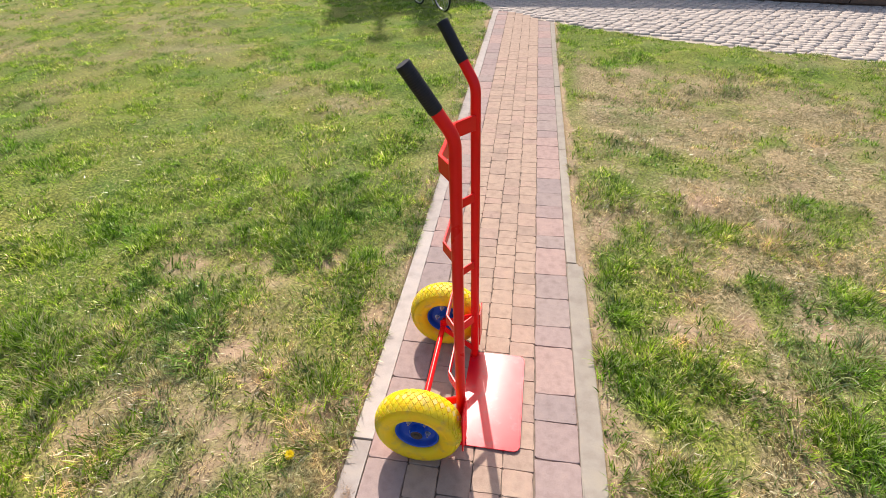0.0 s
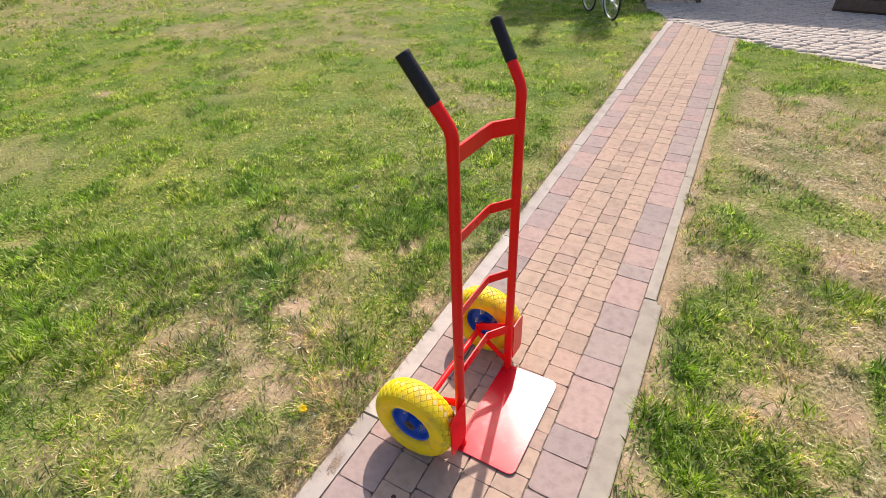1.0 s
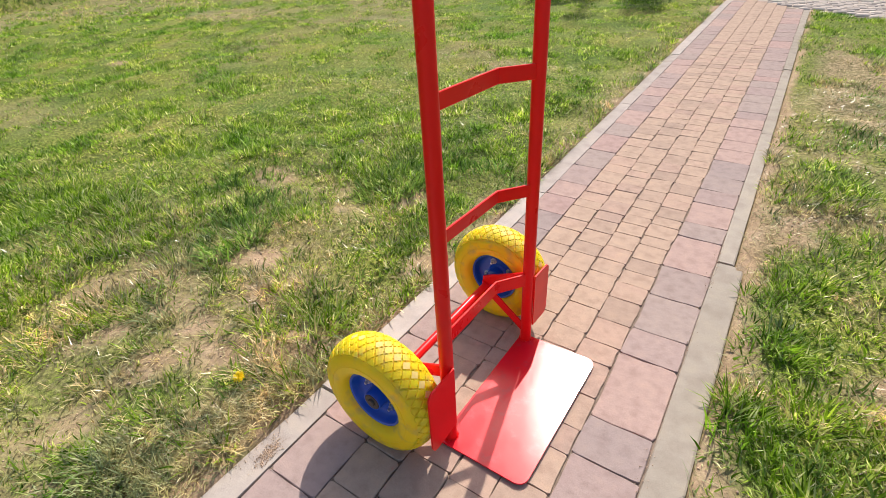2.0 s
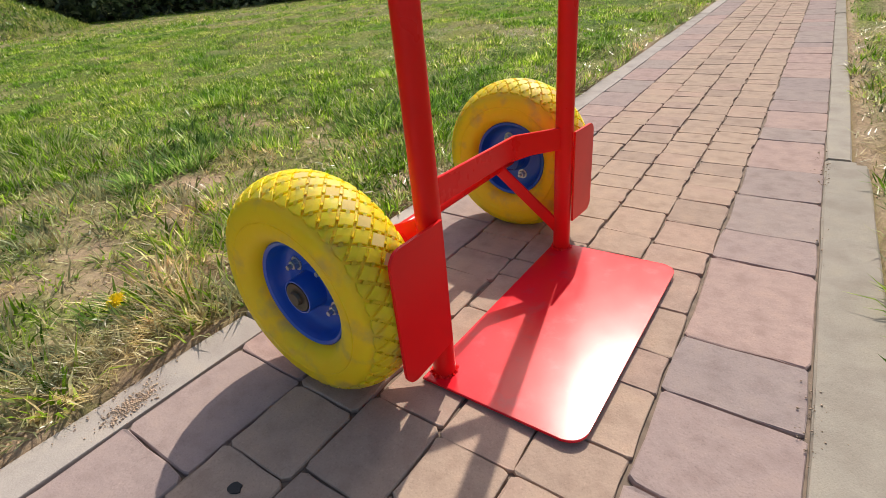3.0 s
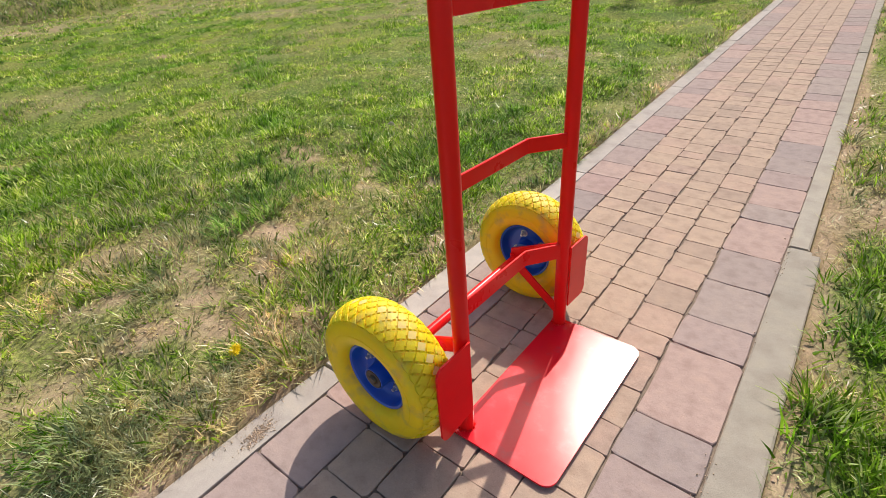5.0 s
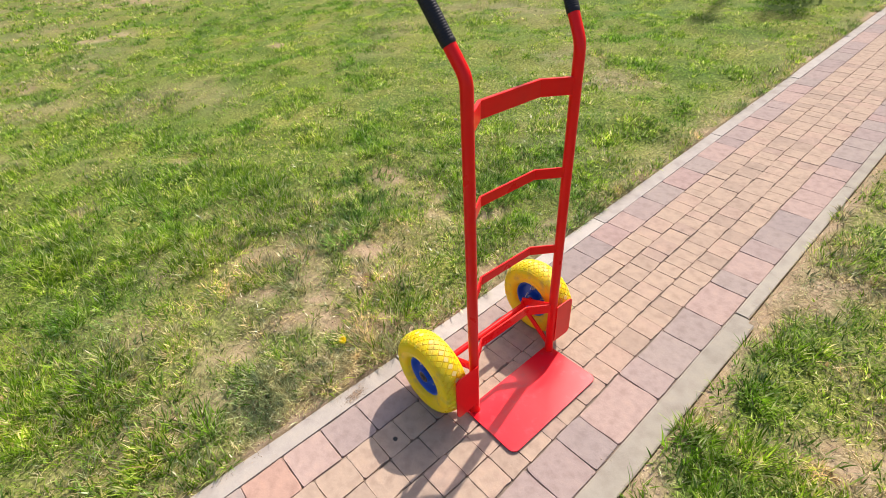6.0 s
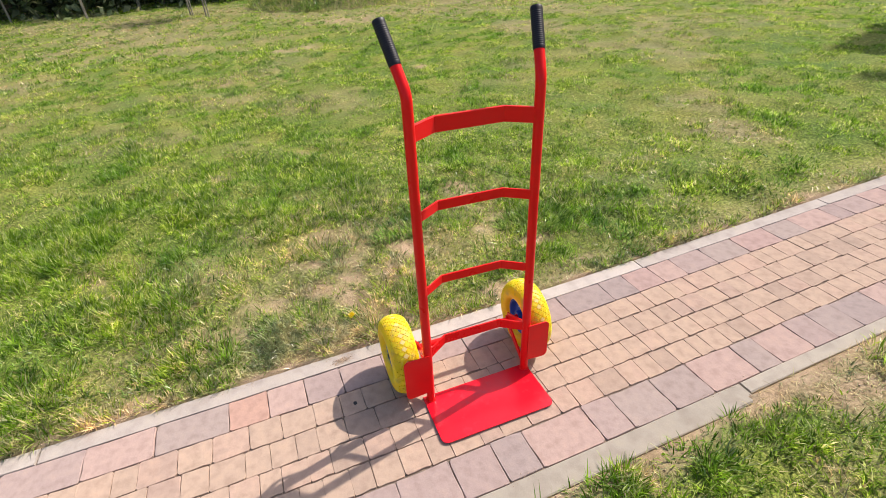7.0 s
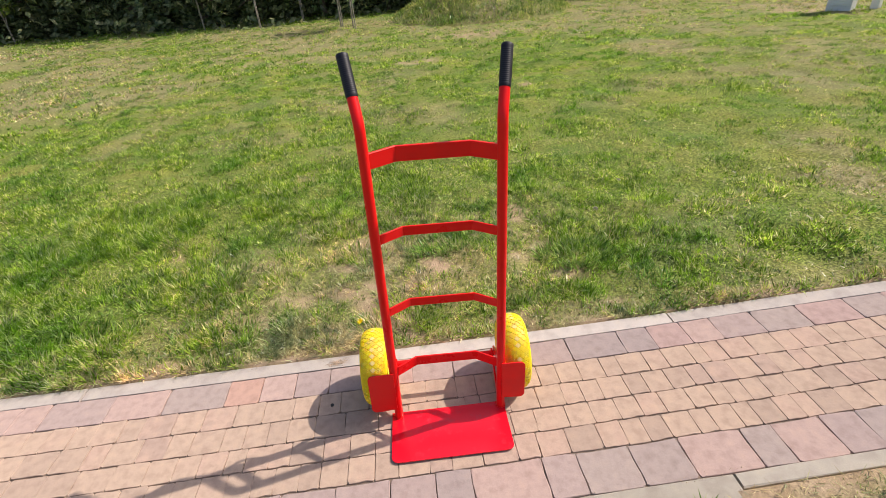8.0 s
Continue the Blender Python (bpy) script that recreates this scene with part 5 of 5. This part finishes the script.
def build_grass():
    rng = np.random.default_rng(21)
    green_v, green_f, straw_v, straw_f = [], [], [], []
    counts = [0, 0]

    def put(v, f, dry):
        k = 1 if dry else 0
        (straw_v if dry else green_v).append(v)
        (straw_f if dry else green_f).append(f + counts[k])
        counts[k] += len(v)

    # tufts in a square metre, blades in a tuft, lengths, width, triangles
    zones = [((-1.9, 1.6, -0.7, 2.5), 2300, 10, 0.017, 0.043, 0.0036, 3),
             ((-5.5, 3.6, -2.0, 7.2), 1850, 7, 0.012, 0.027, 0.0034, 1),
             ((-13.0, 6.0, -6.0, 11.0), 480, 5, 0.016, 0.036, 0.0070, 1),
             ((-24.0, 3.0, -20.0, 26.0), 75, 5, 0.022, 0.045, 0.017, 1)]
    done = None
    for bx, density, per, lo, hi, wd, pieces in zones:
        n = int((bx[1] - bx[0]) * (bx[3] - bx[2]) * density)
        x, y = scatter(n, bx, rng)
        keep = off_path(x, y)
        if done:
            keep &= ~((x > done[0]) & (x < done[1]) & (y > done[2]) & (y < done[3]))
        keep &= (rng.random(len(x)) < 0.35) | ~((x > 1.6) & (y < 0.4) | (y < -0.6) & (x > -0.9))
        x, y = x[keep], y[keep]
        bare, dry = cover(x, y)
        clump = field(x, y, 0.15, 8) * 0.5 + field(x, y, 0.06, 9) * 0.5
        thick = np.clip((clump - 0.30) * 4.2, 0.10 if pieces == 3 else 0.22, 1.0)
        green = greenness(x, y)
        thick = np.maximum(thick, green * 0.62)
        thick = thick * np.where((x > 0.2) & (y < 4.3), np.where(y < 1.5, 1.2, 0.9), 1.0)
        worn = np.clip(1.3 - np.hypot((x + 0.80) / 0.62, (y - 1.05) / 0.80), 0, 1)
        keep = rng.random(len(x)) < thick * (1 - 0.97 * bare) * (1 - 0.12 * worn)
        x, y, dry, clump, worn, green = x[keep], y[keep], dry[keep], clump[keep], worn[keep], green[keep]
        size = np.clip((0.22 + 3.6 * np.clip(clump - 0.22, 0, 1) * (0.25 + field(x, y, 0.22, 10)) + rng.normal(0, 0.18, len(x))) * np.where(y < 1.3, 1.3, 0.95) * (1 - 0.25 * worn) + green * 0.22, 0.3, 2.3)
        is_dry = rng.random(len(x)) < np.maximum(dry * 0.85, worn * 0.6)
        for flag in (False, True):
            q = is_dry == flag
            put(*tufted(x[q], y[q], size[q], rng, per, lo, hi, wd * (0.8 if flag else 1.0), pieces), flag)
        done = bx
    # short undergrowth between the tufts
    n = 240000
    x, y = scatter(n, (-1.9, 1.6, -0.7, 2.5), rng)
    bare, dry = cover(x, y)
    keep = off_path(x, y) & (rng.random(n) > bare * 1.2 + dry * 0.3) & (field(x, y, 0.09, 27) > 0.22)
    x, y, dry = x[keep], y[keep], dry[keep]
    q = rng.random(len(x)) < dry * 0.8
    for flag in (False, True):
        u, v = x[q == flag], y[q == flag]
        m = len(u)
        put(*blades(u, v, lift(u, v), rng.uniform(0.008, 0.022, m), rng.uniform(0.0014, 0.0026, m), rng.uniform(0.5, 1.0, m), rng, 1, 2.5), flag)
    # straw litter lying about, on the bare soil too
    n = 150000
    x, y = scatter(n, (-2.4, 2.0, -0.8, 3.6), rng)
    bare, dry = cover(x, y)
    keep = off_path(x, y) & (rng.random(n) < np.maximum(bare * 0.85, 0.22 + dry * 0.7))
    x, y = x[keep], y[keep]
    m = len(x)
    put(*blades(x, y, lift(x, y) + 0.006, rng.uniform(0.010, 0.038, m), rng.uniform(0.0008, 0.0015, m), rng.uniform(0.95, 1.0, m), rng, 1, 2.5), True)
    # matted dry clumps
    spots = [(-1.02, 1.20), (-0.98, 1.17), (-1.05, 1.24), (-0.95, 1.15), (-0.75, 0.80), (-1.34, -0.02), (-0.52, 0.70), (-0.82, 1.00), (-0.66, 1.18), (-0.88, 1.42)]
    cx = np.repeat([p[0] for p in spots], 9) + rng.normal(0, 0.035, 9 * len(spots))
    cy = np.repeat([p[1] for p in spots], 9) + rng.normal(0, 0.035, 9 * len(spots))
    put(*tufted(cx, cy, rng.uniform(0.7, 1.4, len(cx)), rng, 10, 0.022, 0.048, 0.0034, 3), True)
    # straw trodden flat beside the left kerb
    n = 3400
    x, y = rng.normal(-0.415, 0.034, n), rng.uniform(0.58, 1.08, n)
    keep = off_path(x, y) & (field(x, y, 0.07, 33) > 0.34)
    x, y = x[keep], y[keep]
    m = len(x)
    put(*blades(x, y, lift(x, y) + 0.004 + 0.010 * rng.random(m), rng.uniform(0.012, 0.034, m), rng.uniform(0.0010, 0.0018, m), rng.uniform(0.86, 1.0, m), rng, 3, 1.8), True)
    # a fringe that hangs over the kerbs
    n = 1500
    y = rng.uniform(-0.6, 6.0, n)
    left = rng.random(n) < 0.62
    over = rng.uniform(0.004, 0.035, n)
    x = np.where(left, LEFT_OUT - KERB_W - over, right_edge(y) + over)
    keep = field(x, y, 0.22, 18) > np.where(left, np.where((y > 0.55) & (y < 1.1), 0.66, 0.36), np.where(y < 1.7, 2.0, 0.80))
    x, y = x[keep], y[keep]
    q = (rng.random(len(x)) < 0.6) | ((x < 0) & (y > 0.55) & (y < 1.1))
    for flag in (False, True):
        put(*tufted(x[q == flag], y[q == flag], np.full((q == flag).sum(), 1.0), rng, 11, 0.018, 0.046, 0.0036, 3), flag)
    # lush tufts
    tufts = [(-0.78, 1.89, 0.13, 1200), (-0.92, 2.09, 0.12, 500), (-1.00, 1.37, 0.13, 1200), (-1.23, 1.54, 0.14, 700), (-1.32, 1.66, 0.12, 400), (-0.99, 1.48, 0.12, 350), (-0.485, 0.985, 0.05, 130), (-0.50, 1.25, 0.10, 260), (-0.60, 1.60, 0.13, 420), (-0.50, 2.12, 0.10, 380),
             (-0.83, 2.23, 0.14, 400), (-1.04, 0.54, 0.22, 500), (0.58, 1.50, 0.12, 220), (0.55, 1.32, 0.10, 160), (1.02, 1.80, 0.09, 300), (1.03, 1.16, 0.12, 320), (0.52, 1.99, 0.11, 180), (0.54, 1.01, 0.14, 260),
             (0.74, 1.35, 0.08, 240), (0.48, 2.5, 0.10, 260), (0.66, 2.9, 0.14, 300), (-0.56, 0.41, 0.14, 420), (-0.73, 0.10, 0.2, 420), (-1.55, 1.18, 0.25, 420), (-0.46, 2.96, 0.1, 220), (0.72, 0.8, 0.15, 300), (-0.70, 2.86, 0.15, 260)]
    tv, tf, cnt = [], [], 0
    for tx, ty, r, n in tufts:
        lush = n > 1000
        n = int(n * (0.75 if lush else 1.0))
        a, q = rng.uniform(0, 2 * np.pi, n), np.sqrt(rng.random(n)) * r * 1.15
        long_, turn = rng.uniform(1.0, 1.7), rng.uniform(0, 3.14)
        u, v = np.cos(a) * q * long_, np.sin(a) * q / long_
        x, y = tx + u * math.cos(turn) - v * math.sin(turn), ty + u * math.sin(turn) + v * math.cos(turn)
        ok = off_path(x, y) & (field(x, y, 0.055, 23) + rng.normal(0, 0.08, n) > (0.30 if lush else 0.44))
        x, y = x[ok], y[ok]
        m = len(x)
        away = np.arctan2(y - ty, x - tx)
        out = away + rng.normal(0, 0.8 if lush else 1.5, m)
        reach = (0.070 if lush else 0.046) * rng.uniform(0.5, 1.05, m)
        v, f = blades(x, y, lift(x, y), reach, rng.uniform(0.0034, 0.0054, m), np.clip(rng.normal(0.82 if lush else 0.78, 0.16, m), 0.35, 1.0), rng, 3, head=out)
        tv.append(v), tf.append(f + cnt)
        cnt += len(v)
    ob = raw_mesh("grass_tufts", np.concatenate(tv), np.concatenate(tf), TUFT)
    tagged(ob, "longer blue-green grass tufts in the worn lawn", "grass", kind="stuff")
    ob = raw_mesh("lawn_grass", np.concatenate(green_v), np.concatenate(green_f), GRASS)
    tagged(ob, "short green lawn grass", "grass", kind="stuff")
    ob = raw_mesh("dry_grass", np.concatenate(straw_v), np.concatenate(straw_f), STRAW)
    tagged(ob, "straw-coloured dry grass in the lawn", "grass", kind="stuff")
    # crumbs of soil on the bare places
    n = 60000
    x, y = scatter(n, (-2.0, 1.4, -0.6, 3.0), rng)
    bare, dry = cover(x, y)
    keep = off_path(x, y) & (rng.random(n) < bare * 0.9)
    x, y = x[keep], y[keep]
    m = len(x)
    r = 0.0009 + 0.004 * rng.random(m) ** 6
    oct_ = np.array([(1, 0, 0), (0, 1, 0), (-1, 0, 0), (0, -1, 0), (0, 0, 0.8), (0, 0, -0.8)])
    v = np.stack([x, y, lift(x, y) + r * 0.3], axis=1)[:, None] + oct_[None] * r[:, None, None] * rng.uniform(0.6, 1.3, (m, 6, 1))
    tri = np.array([(0, 1, 4), (1, 2, 4), (2, 3, 4), (3, 0, 4), (1, 0, 5), (2, 1, 5), (3, 2, 5), (0, 3, 5)])
    crumbs = raw_mesh("soil_crumbs", v.reshape(-1, 3), (tri[None] + (np.arange(m) * 6)[:, None, None]).reshape(-1, 3), CRUMB)
    tagged(crumbs, "loose sandy crumbs on the bare soil", "soil crumbs", kind="stuff")
    # sand and crumbs along the kerbs
    n = 5200
    y = rng.uniform(0.2, 4.2, n)
    left = rng.random(n) < 0.5
    x = np.where(left, LEFT_OUT - KERB_W + np.abs(rng.normal(0, 0.012, n)), RIGHT_OUT - 0.001 + rng.normal(0, 0.006, n))
    ok = field(x * 0.2, y, 0.16, 24) + rng.normal(0, 0.06, n) > np.where(left, 0.62, 0.5)
    heap = rng.normal(0, 1, (700, 2))
    x = np.concatenate([x[ok], -0.306 + heap[:, 0] * 0.007])
    y = np.concatenate([y[ok], 0.897 + heap[:, 1] * 0.016 - heap[:, 0] * 0.004])
    m = len(x)
    r = 0.0005 + 0.0013 * rng.random(m) ** 3
    v = np.stack([x, y, 0.0012 + r * 0.3 + rise(x, y)], axis=1)[:, None] + oct_[None] * r[:, None, None] * rng.uniform(0.6, 1.3, (m, 6, 1))
    grit = raw_mesh("loose_grit", v.reshape(-1, 3), (tri[None] + (np.arange(m) * 6)[:, None, None]).reshape(-1, 3), CRUMB)
    tagged(grit, "loose sandy grit lying along the kerbs", "grit", kind="stuff")
    # weeds on the mound
    cx, cy, rx, ry, h = MOUND
    n = 26000
    x, y = rng.uniform(cx - rx, cx + rx, n), rng.uniform(cy - ry, cy + ry, n)
    z = mound_z(x, y)
    ok = (z > 0.03) & (rng.random(n) < 0.3 + field(x, y, 0.4, 15))
    x, y, z = x[ok], y[ok], z[ok]
    m = len(x)
    v, f = blades(x, y, z, rng.uniform(0.03, 0.10, m), rng.uniform(0.006, 0.014, m), rng.uniform(0.5, 0.98, m), rng, 1)
    tagged(raw_mesh("weeds", v, f, WEED), "weeds and long grass on the earth mound", "weeds", kind="stuff")


STANDING = {"house", "sapling", "utility_cabinet", "boundary_post", "bicycle", "covered_heap", "garden_frame", "plank_screen", "timber_wall", "flat_stone", "conifer"}

build_ground()
build_yard()
build_hand_truck()
build_house()
build_trees()
for sx, sy, sh, sl in ((-13.67, -3.72, 1.8, 0.1), (-12.85, -2.09, 1.7, -0.05), (-13.66, -1.13, 1.8, 0.05), (-11.04, 0.09, 1.5, 0.08), (-10.58, 0.39, 1.5, -0.06), (-14.89, -9.3, 1.5, -0.15)):
    build_sapling(sx, sy, sh, sl)
build_mound()
build_cabinet()
build_bicycle()
build_tarp()
build_garden_frame()
build_plank_screen()
build_timber_wall()
build_flat_stone(-1.47, 2.36, 0.034, 0.016, 30)
build_flat_stone(-1.17, 2.12, 0.030, 0.014, 70)
flower = build_dandelion(-0.484, 0.978)
for fx, fy in ((-11.3, -4.85), (-10.0, -3.7), (-8.45, -2.87), (-8.84, -2.65), (-7.38, -1.8), (-7.44, -3.5), (-7.37, -2.53), (-4.96, -2.42), (-5.96, -2.27), (-11.8, -3.47), (-9.4, -3.3), (-8.0, -3.1)):
    copy_thing(flower, pose(fx, fy, float(lift(np.array([fx]), np.array([fy]))[0]), 0, 0, fx * 50) @ Matrix.Scale(1.2, 4))
build_tar_spot(-0.1235, 0.896)
build_grass()
build_paving()

# things stand on the rising ground
for ob in [o for o in scene.objects if o.parent is None and o.name.split(".")[0] in STANDING]:
    x, y, z = ob.matrix_basis.translation
    ob.matrix_basis = Matrix.Translation((0, 0, float(rise(x, y)))) @ ob.matrix_basis

# from the plan's units to metres
for ob in [o for o in scene.objects if o.parent is None and o.type in {"MESH", "EMPTY"}]:
    ob.matrix_basis = Matrix.Scale(SIZE, 4) @ ob.matrix_basis
